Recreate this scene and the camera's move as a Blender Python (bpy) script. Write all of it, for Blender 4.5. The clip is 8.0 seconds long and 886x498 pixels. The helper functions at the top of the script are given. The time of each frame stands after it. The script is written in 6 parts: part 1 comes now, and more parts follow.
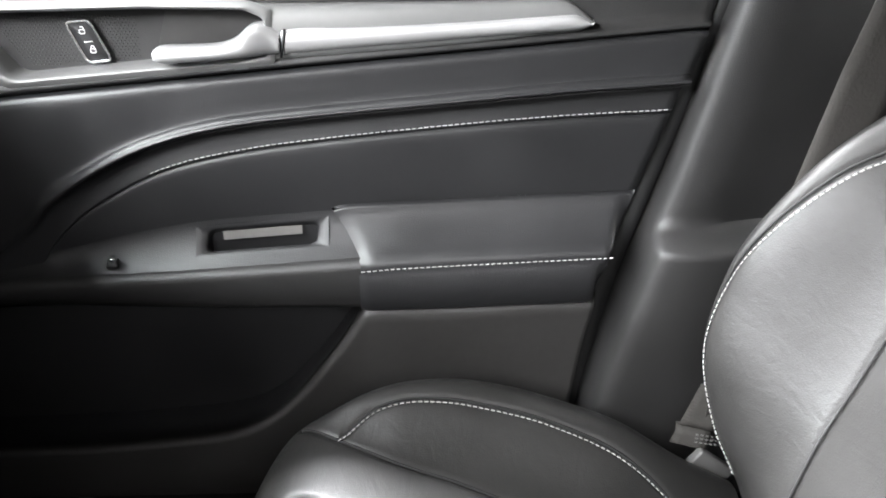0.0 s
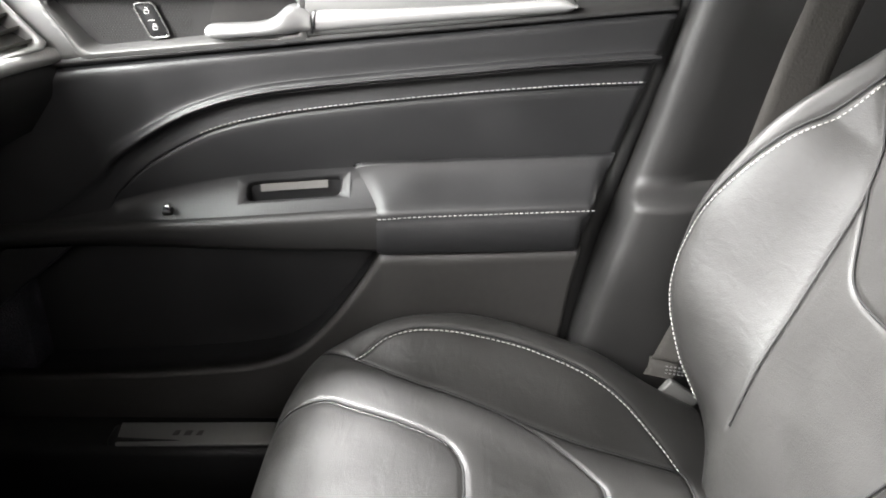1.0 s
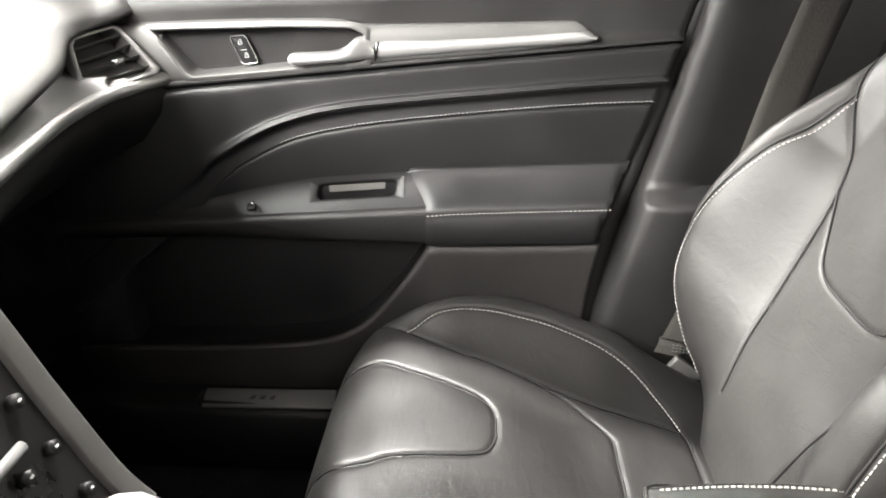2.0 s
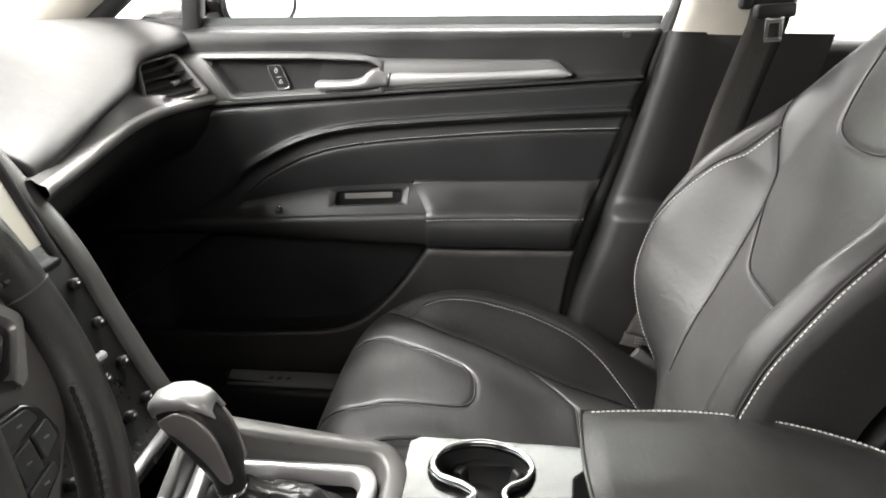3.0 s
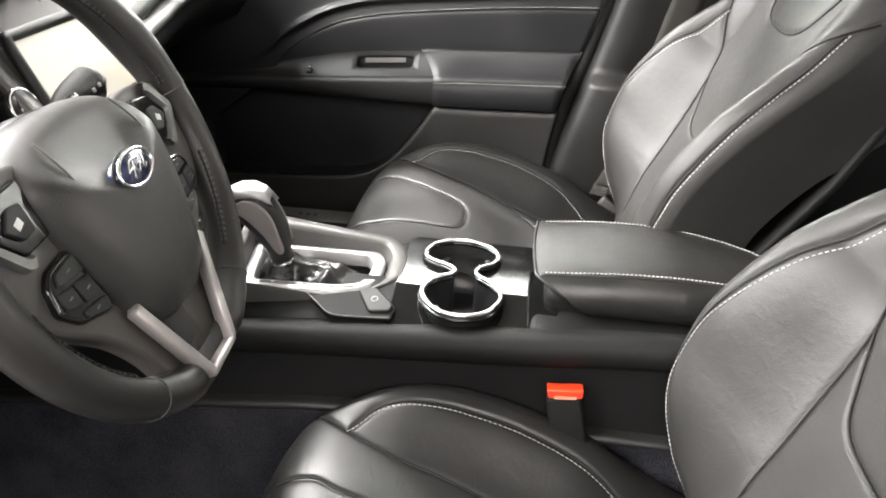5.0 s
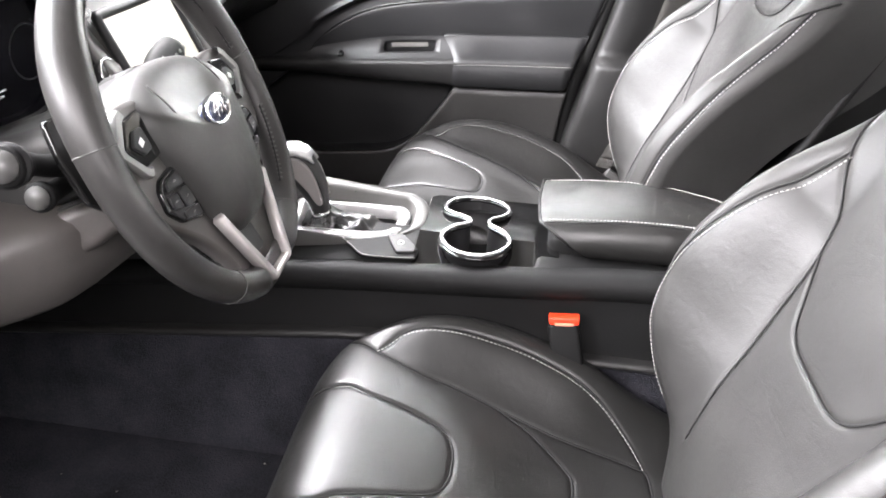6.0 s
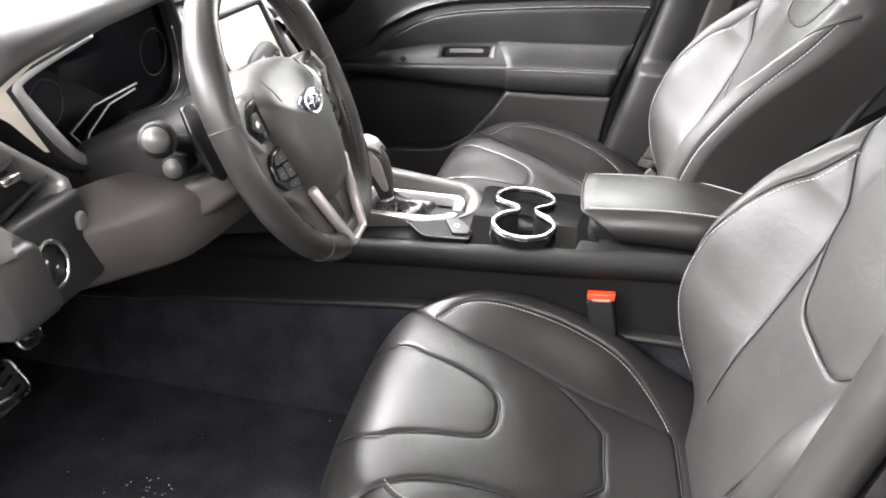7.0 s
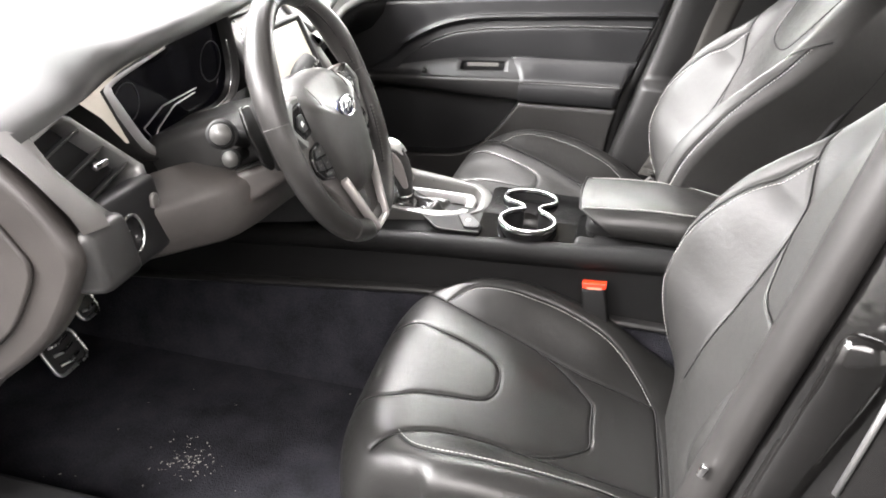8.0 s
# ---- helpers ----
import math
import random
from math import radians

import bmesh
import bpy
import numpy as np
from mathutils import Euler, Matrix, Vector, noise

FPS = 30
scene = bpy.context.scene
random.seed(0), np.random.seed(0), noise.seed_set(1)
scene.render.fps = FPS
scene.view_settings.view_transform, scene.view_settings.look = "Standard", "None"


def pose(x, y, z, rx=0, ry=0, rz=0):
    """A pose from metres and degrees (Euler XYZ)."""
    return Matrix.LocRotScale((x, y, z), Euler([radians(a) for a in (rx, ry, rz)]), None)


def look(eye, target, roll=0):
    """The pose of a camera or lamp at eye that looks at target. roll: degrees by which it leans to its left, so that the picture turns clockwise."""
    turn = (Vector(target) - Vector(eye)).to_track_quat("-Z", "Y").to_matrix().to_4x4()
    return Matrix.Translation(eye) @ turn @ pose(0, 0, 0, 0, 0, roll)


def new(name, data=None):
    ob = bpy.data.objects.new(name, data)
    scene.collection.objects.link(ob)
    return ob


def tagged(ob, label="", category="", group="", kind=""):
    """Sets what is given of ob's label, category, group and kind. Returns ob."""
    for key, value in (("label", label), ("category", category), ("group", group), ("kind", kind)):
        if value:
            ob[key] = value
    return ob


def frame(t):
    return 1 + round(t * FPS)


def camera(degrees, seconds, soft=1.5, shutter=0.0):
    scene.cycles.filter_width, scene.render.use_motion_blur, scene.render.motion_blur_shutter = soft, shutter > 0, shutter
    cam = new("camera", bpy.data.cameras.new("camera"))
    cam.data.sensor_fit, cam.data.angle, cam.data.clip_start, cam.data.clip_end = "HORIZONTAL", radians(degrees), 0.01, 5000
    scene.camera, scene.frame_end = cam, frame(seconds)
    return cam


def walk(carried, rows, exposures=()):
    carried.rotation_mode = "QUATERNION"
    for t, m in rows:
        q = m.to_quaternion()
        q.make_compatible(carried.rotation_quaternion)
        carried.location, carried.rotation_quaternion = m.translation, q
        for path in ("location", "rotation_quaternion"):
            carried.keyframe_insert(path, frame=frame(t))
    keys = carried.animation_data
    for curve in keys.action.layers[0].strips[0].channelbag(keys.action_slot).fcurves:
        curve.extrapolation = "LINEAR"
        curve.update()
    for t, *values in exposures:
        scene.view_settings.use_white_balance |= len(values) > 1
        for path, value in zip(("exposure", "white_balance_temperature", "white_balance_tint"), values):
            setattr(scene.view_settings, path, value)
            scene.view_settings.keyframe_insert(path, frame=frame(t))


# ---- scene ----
cam = camera(60.5, 8.0, soft=1.8)
PATH = [
    (0, (-0.029, 0.041, 1.036), (0.038, 1.858, 0.202), 0.7),
    (0.5, (-0.026, -0.03, 1.037), (0.038, 1.785, 0.198), 0.8),
    (1, (-0.009, -0.1, 1.044), (-0.006, 1.712, 0.196), 0.7),
    (1.5, (0.002, -0.183, 1.058), (-0.036, 1.632, 0.219), 0.9),
    (2, (-0.006, -0.265, 1.09), (-0.11, 1.556, 0.27), -0.0),
    (3.3, (0.048, -0.513, 1.088), (-0.113, 1.36, 0.406), 1.6),
    (3.5, (0.043, -0.536, 1.099), (-0.1, 1.334, 0.404), 2.4),
    (4, (0.068, -0.616, 1.107), (-0.088, 1.239, 0.378), 3.1),
    (4.5, (0.089, -0.684, 1.107), (-0.076, 1.095, 0.208), 3.0),
    (4.7, (0.09, -0.704, 1.117), (-0.074, 1.046, 0.161), 3.1),
    (6, (0.12, -0.909, 1.142), (-0.102, 0.827, 0.174), 2.6),
    (6.5, (0.124, -0.976, 1.157), (-0.168, 0.754, 0.196), 2.0),
    (7, (0.131, -1.051, 1.173), (-0.21, 0.673, 0.217), 2.2),
    (7.5, (0.142, -1.135, 1.194), (-0.241, 0.585, 0.248), 2.5),
    (8, (0.17, -1.198, 1.216), (-0.217, 0.528, 0.283), 3.0),
]
EXPOSURES = [(0.0, 1.5, 6150, 11), (1.2, 1.7, 6500, 11), (2.0, 1.6, 6650, 11), (3.5, 0.63, 6500, 10), (4.6, 1.15, 6600, 11), (6.0, 2.05, 6250, 16), (7.0, 1.95, 6380, 15), (8.0, 2.0, 6450, 14)]
walk(cam, [(t, look(eye, target, roll)) for t, eye, target, roll in PATH], EXPOSURES)

# ---- light: unseen area lamps added in a white photo studio round the car ----
world = bpy.data.worlds.new("studio")
scene.world = world
world.use_nodes = True
background = world.node_tree.nodes["Background"]
background.inputs[0].default_value = (1.0, 0.985, 0.96, 1)
background.inputs[1].default_value = 0.25


def area_lamp(name, eye, target, wide, deep, watts, colour=(1, 0.985, 0.955)):
    data = bpy.data.lights.new(name, "AREA")
    data.shape, data.size, data.size_y, data.energy, data.color = "RECTANGLE", wide, deep, watts, colour
    ob = new(name, data)
    ob.matrix_world = look(eye, target)
    return tagged(ob, "unseen rectangular area lamp added to light car and studio", "lamp", kind="structure")


area_lamp("area_lamp", (-2.6, 0.6, 2.05), (0.1, 0.3, 0.8), 2.8, 0.9, 140)
area_lamp("area_lamp", (-1.75, -0.15, 2.55), (-0.3, 0.1, 0.8), 2.4, 0.6, 60)
area_lamp("area_lamp", (-2.1, -1.6, 2.15), (0.1, 0.5, 0.75), 1.8, 0.8, 115)
# unseen fill added at the open side to lift driver's seat and dash
area_lamp("area_lamp", (-0.1, -2.9, 2.5), (0.0, -0.2, 0.5), 3.0, 1.0, 50, (1, 0.955, 0.91))
# unseen washers added to brighten the far, front and back walls
area_lamp("area_lamp", (-1.1, 1.9, 3.3), (-1.1, 3.6, 0.9), 3.4, 0.5, 680)
area_lamp("area_lamp", (-3.0, 0.4, 3.3), (-4.6, 0.4, 1.0), 3.4, 0.5, 260)
area_lamp("area_lamp", (2.5, 0.6, 3.3), (4.1, 0.6, 1.2), 3.0, 0.5, 200)


# ---- materials ----
def material(name, colour, rough=0.5, metal=0.0, grain=0.0, grain_scale=900.0, vary=0.12, vary_scale=9.0, spec=0.5,
             coat=0.0, wear=0.0, voronoi=False, emit=0.0, dent=0.0, wrinkle=0.0):
    """A surface with fine relief (grain), soft dents, and blotches of colour and gloss at two sizes."""
    m = bpy.data.materials.new(name)
    m.use_nodes = True
    nt = m.node_tree
    nodes, links = nt.nodes, nt.links
    b = nodes["Principled BSDF"]
    b.inputs["Metallic"].default_value = metal
    b.inputs["Specular IOR Level"].default_value = spec
    b.inputs["Coat Weight"].default_value = coat
    b.inputs["Coat Roughness"].default_value = 0.08
    co = nodes.new("ShaderNodeTexCoord")
    big = nodes.new("ShaderNodeTexNoise")
    big.inputs["Scale"].default_value, big.inputs["Detail"].default_value = vary_scale, 5
    small = nodes.new("ShaderNodeTexNoise")
    small.inputs["Scale"].default_value, small.inputs["Detail"].default_value = vary_scale * 14, 3
    links.new(co.outputs["Object"], big.inputs["Vector"])
    links.new(co.outputs["Object"], small.inputs["Vector"])
    mix = nodes.new("ShaderNodeMath")
    mix.operation = "MULTIPLY_ADD"
    links.new(small.outputs[0], mix.inputs[0])
    mix.inputs[1].default_value = 0.45
    links.new(big.outputs[0], mix.inputs[2])
    ramp = nodes.new("ShaderNodeMapRange")
    ramp.inputs["From Min"].default_value, ramp.inputs["From Max"].default_value = 0.45, 1.0
    ramp.inputs["To Min"].default_value, ramp.inputs["To Max"].default_value = 1 - vary, 1 + vary
    links.new(mix.outputs[0], ramp.inputs["Value"])
    tint = nodes.new("ShaderNodeVectorMath")
    tint.operation = "SCALE"
    tint.inputs[0].default_value = colour
    links.new(ramp.outputs[0], tint.inputs["Scale"])
    links.new(tint.outputs[0], b.inputs["Base Color"])
    gloss = nodes.new("ShaderNodeMapRange")
    gloss.inputs["From Min"].default_value, gloss.inputs["From Max"].default_value = 0.45, 1.0
    gloss.inputs["To Min"].default_value = max(0.02, rough - 0.06 - wear)
    gloss.inputs["To Max"].default_value = min(1.0, rough + 0.06 + wear)
    links.new(mix.outputs[0], gloss.inputs["Value"])
    links.new(gloss.outputs[0], b.inputs["Roughness"])
    last = None
    if dent:
        soft = nodes.new("ShaderNodeTexNoise")
        soft.inputs["Scale"].default_value, soft.inputs["Detail"].default_value = 16, 3
        links.new(co.outputs["Object"], soft.inputs["Vector"])
        bump = nodes.new("ShaderNodeBump")
        bump.inputs["Strength"].default_value, bump.inputs["Distance"].default_value = 1.0, dent
        links.new(soft.outputs[0], bump.inputs["Height"])
        last = bump
    if wrinkle:
        stretch = nodes.new("ShaderNodeMapping")
        stretch.inputs["Scale"].default_value = (1.0, 0.35, 1.0)
        links.new(co.outputs["Object"], stretch.inputs["Vector"])
        folds = nodes.new("ShaderNodeTexNoise")
        folds.inputs["Scale"].default_value, folds.inputs["Detail"].default_value, folds.inputs["Distortion"].default_value = 42, 4, 1.6
        links.new(stretch.outputs[0], folds.inputs["Vector"])
        bump = nodes.new("ShaderNodeBump")
        bump.inputs["Strength"].default_value, bump.inputs["Distance"].default_value = 1.0, wrinkle
        links.new(folds.outputs[0], bump.inputs["Height"])
        if last:
            links.new(last.outputs[0], bump.inputs["Normal"])
        last = bump
    if grain:
        if voronoi:
            tex = nodes.new("ShaderNodeTexVoronoi")
            tex.inputs["Scale"].default_value = grain_scale
        else:
            tex = nodes.new("ShaderNodeTexNoise")
            tex.inputs["Scale"].default_value, tex.inputs["Detail"].default_value = grain_scale, 2
        links.new(co.outputs["Object"], tex.inputs["Vector"])
        bump = nodes.new("ShaderNodeBump")
        bump.inputs["Strength"].default_value, bump.inputs["Distance"].default_value = 1.0, grain
        links.new(tex.outputs[0], bump.inputs["Height"])
        if last:
            links.new(last.outputs[0], bump.inputs["Normal"])
        last = bump
    if last:
        links.new(last.outputs[0], b.inputs["Normal"])
    if emit:
        b.inputs["Emission Color"].default_value = (*colour, 1)
        b.inputs["Emission Strength"].default_value = emit
    return m


LEATHER = material("black_leather", (0.0150, 0.0147, 0.0140), 0.40, grain=0.00011, grain_scale=700, vary=0.22, voronoi=True, wear=0.06, dent=0.0010, wrinkle=0.0005)
LEATHER_FLAT = material("smooth_leather", (0.0270, 0.0265, 0.0255), 0.43, grain=0.00011, grain_scale=700, vary=0.2, voronoi=True, wear=0.05, dent=0.0008, spec=0.45, wrinkle=0.0005)
WRAP = material("wheel_leather", (0.022, 0.021, 0.020), 0.36, grain=0.0001, grain_scale=1000, vary=0.12, voronoi=True, wear=0.03)
VINYL = material("door_vinyl", (0.013, 0.013, 0.0136), 0.38, grain=0.00013, grain_scale=800, vary=0.15, voronoi=True, wear=0.03, dent=0.0006)
PLASTIC = material("grained_plastic", (0.017, 0.0167, 0.0164), 0.40, grain=0.00016, grain_scale=900, vary=0.16, voronoi=True, wear=0.05)
PLASTIC_SOFT = material("dash_skin", (0.023, 0.023, 0.0225), 0.42, grain=0.00014, grain_scale=900, vary=0.12, voronoi=True, wear=0.03)
DARK = material("dark_plastic", (0.009, 0.009, 0.0095), 0.5, grain=0.0001, grain_scale=700, vary=0.2)
MID = material("dark_satin", (0.06, 0.059, 0.057), 0.40, grain=0.0001, grain_scale=900, vary=0.08)
SATIN = material("satin_grey_metal", (0.30, 0.30, 0.295), 0.36, metal=0.6, grain=0.00006, grain_scale=1400, vary=0.06)
SCUFFED = material("scuffed_plastic", (0.027, 0.026, 0.025), 0.40, grain=0.00014, grain_scale=800, vary=0.25, vary_scale=7, voronoi=True, wear=0.04)
SEAM = material("seam_shadow", (0.006, 0.006, 0.006), 0.8, vary=0.2)
# shade put into the colour: darker, duller plastic where the lamps reach too far
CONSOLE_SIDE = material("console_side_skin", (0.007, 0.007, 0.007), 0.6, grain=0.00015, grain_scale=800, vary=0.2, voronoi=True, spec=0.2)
SHROUD = material("shroud_grey", (0.085, 0.083, 0.08), 0.36, grain=0.00006, grain_scale=1200, vary=0.07)
SURROUND = material("surround_grey", (0.19, 0.19, 0.187), 0.36, metal=0.5, grain=0.00005, grain_scale=1400, vary=0.06)
KNOB_SIDE = material("knob_silver", (0.34, 0.315, 0.305), 0.34, metal=0.55, grain=0.00004, grain_scale=1400, vary=0.05)
GREY = material("grey_plastic", (0.13, 0.127, 0.12), 0.38, grain=0.0001, grain_scale=900, vary=0.08)
RUBBER = material("seal_rubber", (0.012, 0.012, 0.012), 0.6, grain=0.0003, grain_scale=500, vary=0.2)
SILVER = material("satin_silver", (0.55, 0.55, 0.55), 0.38, metal=0.75, grain=0.00004, grain_scale=1600, vary=0.05)
CHROME = material("chrome", (0.78, 0.78, 0.78), 0.10, metal=1.0, vary=0.04)
BRIGHT = material("polished_rim", (0.86, 0.86, 0.86), 0.20, metal=1.0, vary=0.04)
STEEL = material("brushed_steel", (0.5, 0.5, 0.5), 0.28, metal=1.0, grain=0.0001, grain_scale=300, vary=0.15)
PIANO = material("piano_black", (0.006, 0.006, 0.006), 0.10, coat=0.4, vary=0.1, wear=0.01)
CARPET = material("black_carpet", (0.032, 0.032, 0.038), 0.95, grain=0.004, grain_scale=380, vary=0.45, vary_scale=14, spec=0.02)
LINER = material("headliner_cloth", (0.55, 0.52, 0.47), 0.9, grain=0.0005, grain_scale=700, vary=0.05, spec=0.2)
CREAM = material("cream_trim", (0.50, 0.47, 0.41), 0.55, grain=0.0003, grain_scale=600, vary=0.06)
WEBBING = material("belt_webbing", (0.026, 0.0245, 0.0225), 0.7, spec=0.12, grain=0.0005, grain_scale=330, vary=0.15)
THREAD = material("pale_thread", (0.36, 0.355, 0.34), 0.7, vary=0.2, vary_scale=60)
TRIM_BROWN = material("worn_dash_trim", (0.052, 0.047, 0.044), 0.48, grain=0.00012, grain_scale=900, vary=0.2, voronoi=True, wear=0.05)
TRIM_END = material("dash_end_skin", (0.030, 0.0265, 0.0245), 0.50, grain=0.00014, grain_scale=800, vary=0.25, voronoi=True, wear=0.05)
THREAD_DARK = material("dark_thread", (0.06, 0.059, 0.057), 0.7, vary=0.2, vary_scale=60)
RED = material("red_plastic", (0.75, 0.045, 0.012), 0.35, vary=0.06)
WHITE = material("white_print", (0.75, 0.75, 0.74), 0.5, vary=0.05)
SEAL_SKIN = material("smooth_seal", (0.020, 0.019, 0.0183), 0.45, grain=0.00004, grain_scale=700, vary=0.12)
BLUE = material("blue_enamel", (0.016, 0.022, 0.075), 0.2, coat=0.6, vary=0.1)
PAINT = material("black_car_paint", (0.006, 0.0057, 0.0055), 0.15, vary=0.3, wear=0.0, dent=0.0035, spec=0.6, coat=0.15)
SCREEN = material("lit_screen", (0.34, 0.325, 0.27), 0.2, vary=0.03, vary_scale=3, emit=0.22)
LENS = material("gauge_lens", (0.003, 0.003, 0.005), 0.12, vary=0.1, spec=0.15)
PAD_SKIN = material("airbag_skin", (0.030, 0.0295, 0.028), 0.44, grain=0.00012, grain_scale=900, vary=0.14, voronoi=True, wear=0.05)
SPOKE_SKIN = material("spoke_skin", (0.065, 0.060, 0.057), 0.36, grain=0.00005, grain_scale=1200, vary=0.08, wear=0.03)
SPOKE = material("spoke_silver", (0.46, 0.435, 0.425), 0.38, metal=0.45, grain=0.00005, grain_scale=1500, vary=0.05)
WALL = material("white_wall", (0.82, 0.81, 0.79), 0.8, vary=0.03, vary_scale=0.6)
WALL_GREY = material("grey_wall", (0.16, 0.16, 0.158), 0.8, vary=0.1, vary_scale=0.8)
WALL_DARK = material("dark_wall", (0.02, 0.02, 0.021), 0.8, vary=0.1, vary_scale=0.8)
CONCRETE = material("studio_floor", (0.025, 0.025, 0.0245), 0.6, vary=0.1, vary_scale=1.5, grain=0.001, grain_scale=60)
DUST = material("dust_crumbs", (0.4, 0.39, 0.36), 0.9, vary=0.3, vary_scale=200)


def glass(name, tint=(0.93, 0.96, 0.95)):
    m = bpy.data.materials.new(name)
    m.use_nodes = True
    nt = m.node_tree
    nt.nodes.remove(nt.nodes["Principled BSDF"])
    clear, shine, mix, fresnel = (nt.nodes.new("ShaderNode" + k) for k in ("BsdfTransparent", "BsdfGlossy", "MixShader", "Fresnel"))
    clear.inputs[0].default_value = (*tint, 1)
    shine.inputs["Roughness"].default_value = 0.02
    fresnel.inputs["IOR"].default_value = 1.45
    nt.links.new(fresnel.outputs[0], mix.inputs[0])
    nt.links.new(clear.outputs[0], mix.inputs[1])
    nt.links.new(shine.outputs[0], mix.inputs[2])
    nt.links.new(mix.outputs[0], nt.nodes["Material Output"].inputs[0])
    return m


GLASS = glass("window_glass")


# ---- building helpers ----
def spl(points, n=24, closed=False):
    """A smooth curve through a few points (Catmull-Rom), n steps for each span."""
    p = [Vector(q) for q in points]
    k = len(p)
    out = []
    for i in range(k if closed else k - 1):
        a, b, c, d = ((p[(i + o) % k] if closed else p[min(max(i + o, 0), k - 1)]) for o in (-1, 0, 1, 2))
        for s in range(n):
            t = s / n
            out.append(0.5 * (2 * b + (c - a) * t + (2 * a - 5 * b + 4 * c - d) * t * t + (3 * b - a - 3 * c + d) * t ** 3))
    if not closed:
        out.append(p[-1].copy())
    return out


def curve_at(points):
    """z as a smooth function of x, through a few (x, z) points."""
    pts = [(q.x, q.y) for q in spl([(x, z, 0) for x, z in points], 16)]
    xs, zs = [q[0] for q in pts], [q[1] for q in pts]
    return lambda x: float(np.interp(x, xs, zs))


def mesh_of(name, verts, faces, smooth=True):
    me = bpy.data.meshes.new(name)
    me.from_pydata([tuple(v) for v in verts], [], faces)
    me.validate()
    me.update()
    if smooth:
        me.polygons.foreach_set("use_smooth", [True] * len(me.polygons))
    return me


def part(name, me, mat, parent=None, label="", m=None):
    if isinstance(me, bmesh.types.BMesh):
        bm, me = me, bpy.data.meshes.new(name)
        bm.to_mesh(me)
        bm.free()
    me.materials.clear()
    me.materials.append(mat)
    ob = new(name, me)
    ob.parent = parent
    if m is not None:
        ob.matrix_basis = m
    if label:
        tagged(ob, label)
    return ob


def thing(name, label, category, place=(0, 0, 0), group="", kind=""):
    ob = new(name)
    ob.location = place
    ob.empty_display_size = 0.05
    return tagged(ob, label, category, group, kind)


def loft(rows, closed=False, caps=False):
    """A skin over rows of points of one length. closed: each row is a ring."""
    n, verts, faces = len(rows[0]), [v for r in rows for v in r], []
    for i in range(len(rows) - 1):
        for j in range(n if closed else n - 1):
            a, b = i * n + j, i * n + (j + 1) % n
            faces.append((a, b, b + n, a + n))
    if caps:
        faces.append(tuple(range(n - 1, -1, -1)))
        faces.append(tuple(range((len(rows) - 1) * n, len(rows) * n)))
    return mesh_of("skin", verts, faces)


def thick(ob, depth, offset=-1.0):
    mod = ob.modifiers.new("thickness", "SOLIDIFY")
    mod.thickness, mod.offset = depth, offset
    return ob


def auto_smooth(me, angle=35):
    bm = bmesh.new()
    bm.from_mesh(me)
    for e in bm.edges:
        e.smooth = not (len(e.link_faces) == 2 and e.calc_face_angle(0) > radians(angle))
    for f in bm.faces:
        f.smooth = True
    bm.to_mesh(me)
    bm.free()
    return me


def tube(points, radius, sides=10, closed=False, flat=1.0, up=(0, 0, 1)):
    """A tube along points; radius a number or a function of 0..1; flat squeezes it along up."""
    rings, k = [], len(points)
    for i, p in enumerate(points):
        a = points[(i - 1) % k] if closed or i else points[0]
        b = points[(i + 1) % k] if closed or i < k - 1 else points[-1]
        way = (Vector(b) - Vector(a)).normalized()
        side = way.cross(Vector(up))
        side = side.normalized() if side.length > 1e-6 else Vector((1, 0, 0))
        top = side.cross(way)
        r = radius(i / max(1, k - 1)) if callable(radius) else radius
        rings.append([Vector(p) + side * r * math.cos(2 * math.pi * j / sides) + top * r * flat * math.sin(2 * math.pi * j / sides) for j in range(sides)])
    if closed:
        rings.append(rings[0])
        me = loft(rings, True)
        bm = bmesh.new()
        bm.from_mesh(me)
        bmesh.ops.remove_doubles(bm, verts=bm.verts, dist=1e-6)
        for f in bm.faces:
            f.smooth = True
        bm.to_mesh(me)
        bm.free()
        return me
    return loft(rings, True, True)


def block(size, at=(0, 0, 0), bevel=0.003, turn=(0, 0, 0), segments=3, shape=None):
    """A box with rounded edges; shape may move its corners before the rounding."""
    bm = bmesh.new()
    bmesh.ops.create_cube(bm, size=1)
    for v in bm.verts:
        v.co = Vector((v.co.x * size[0], v.co.y * size[1], v.co.z * size[2]))
        if shape:
            v.co = Vector(shape(v.co))
    if bevel:
        bmesh.ops.bevel(bm, geom=bm.edges[:], offset=bevel, segments=segments, affect="EDGES", profile=0.5)
    bm.transform(pose(*at, *turn))
    for f in bm.faces:
        f.smooth = True
    return bm


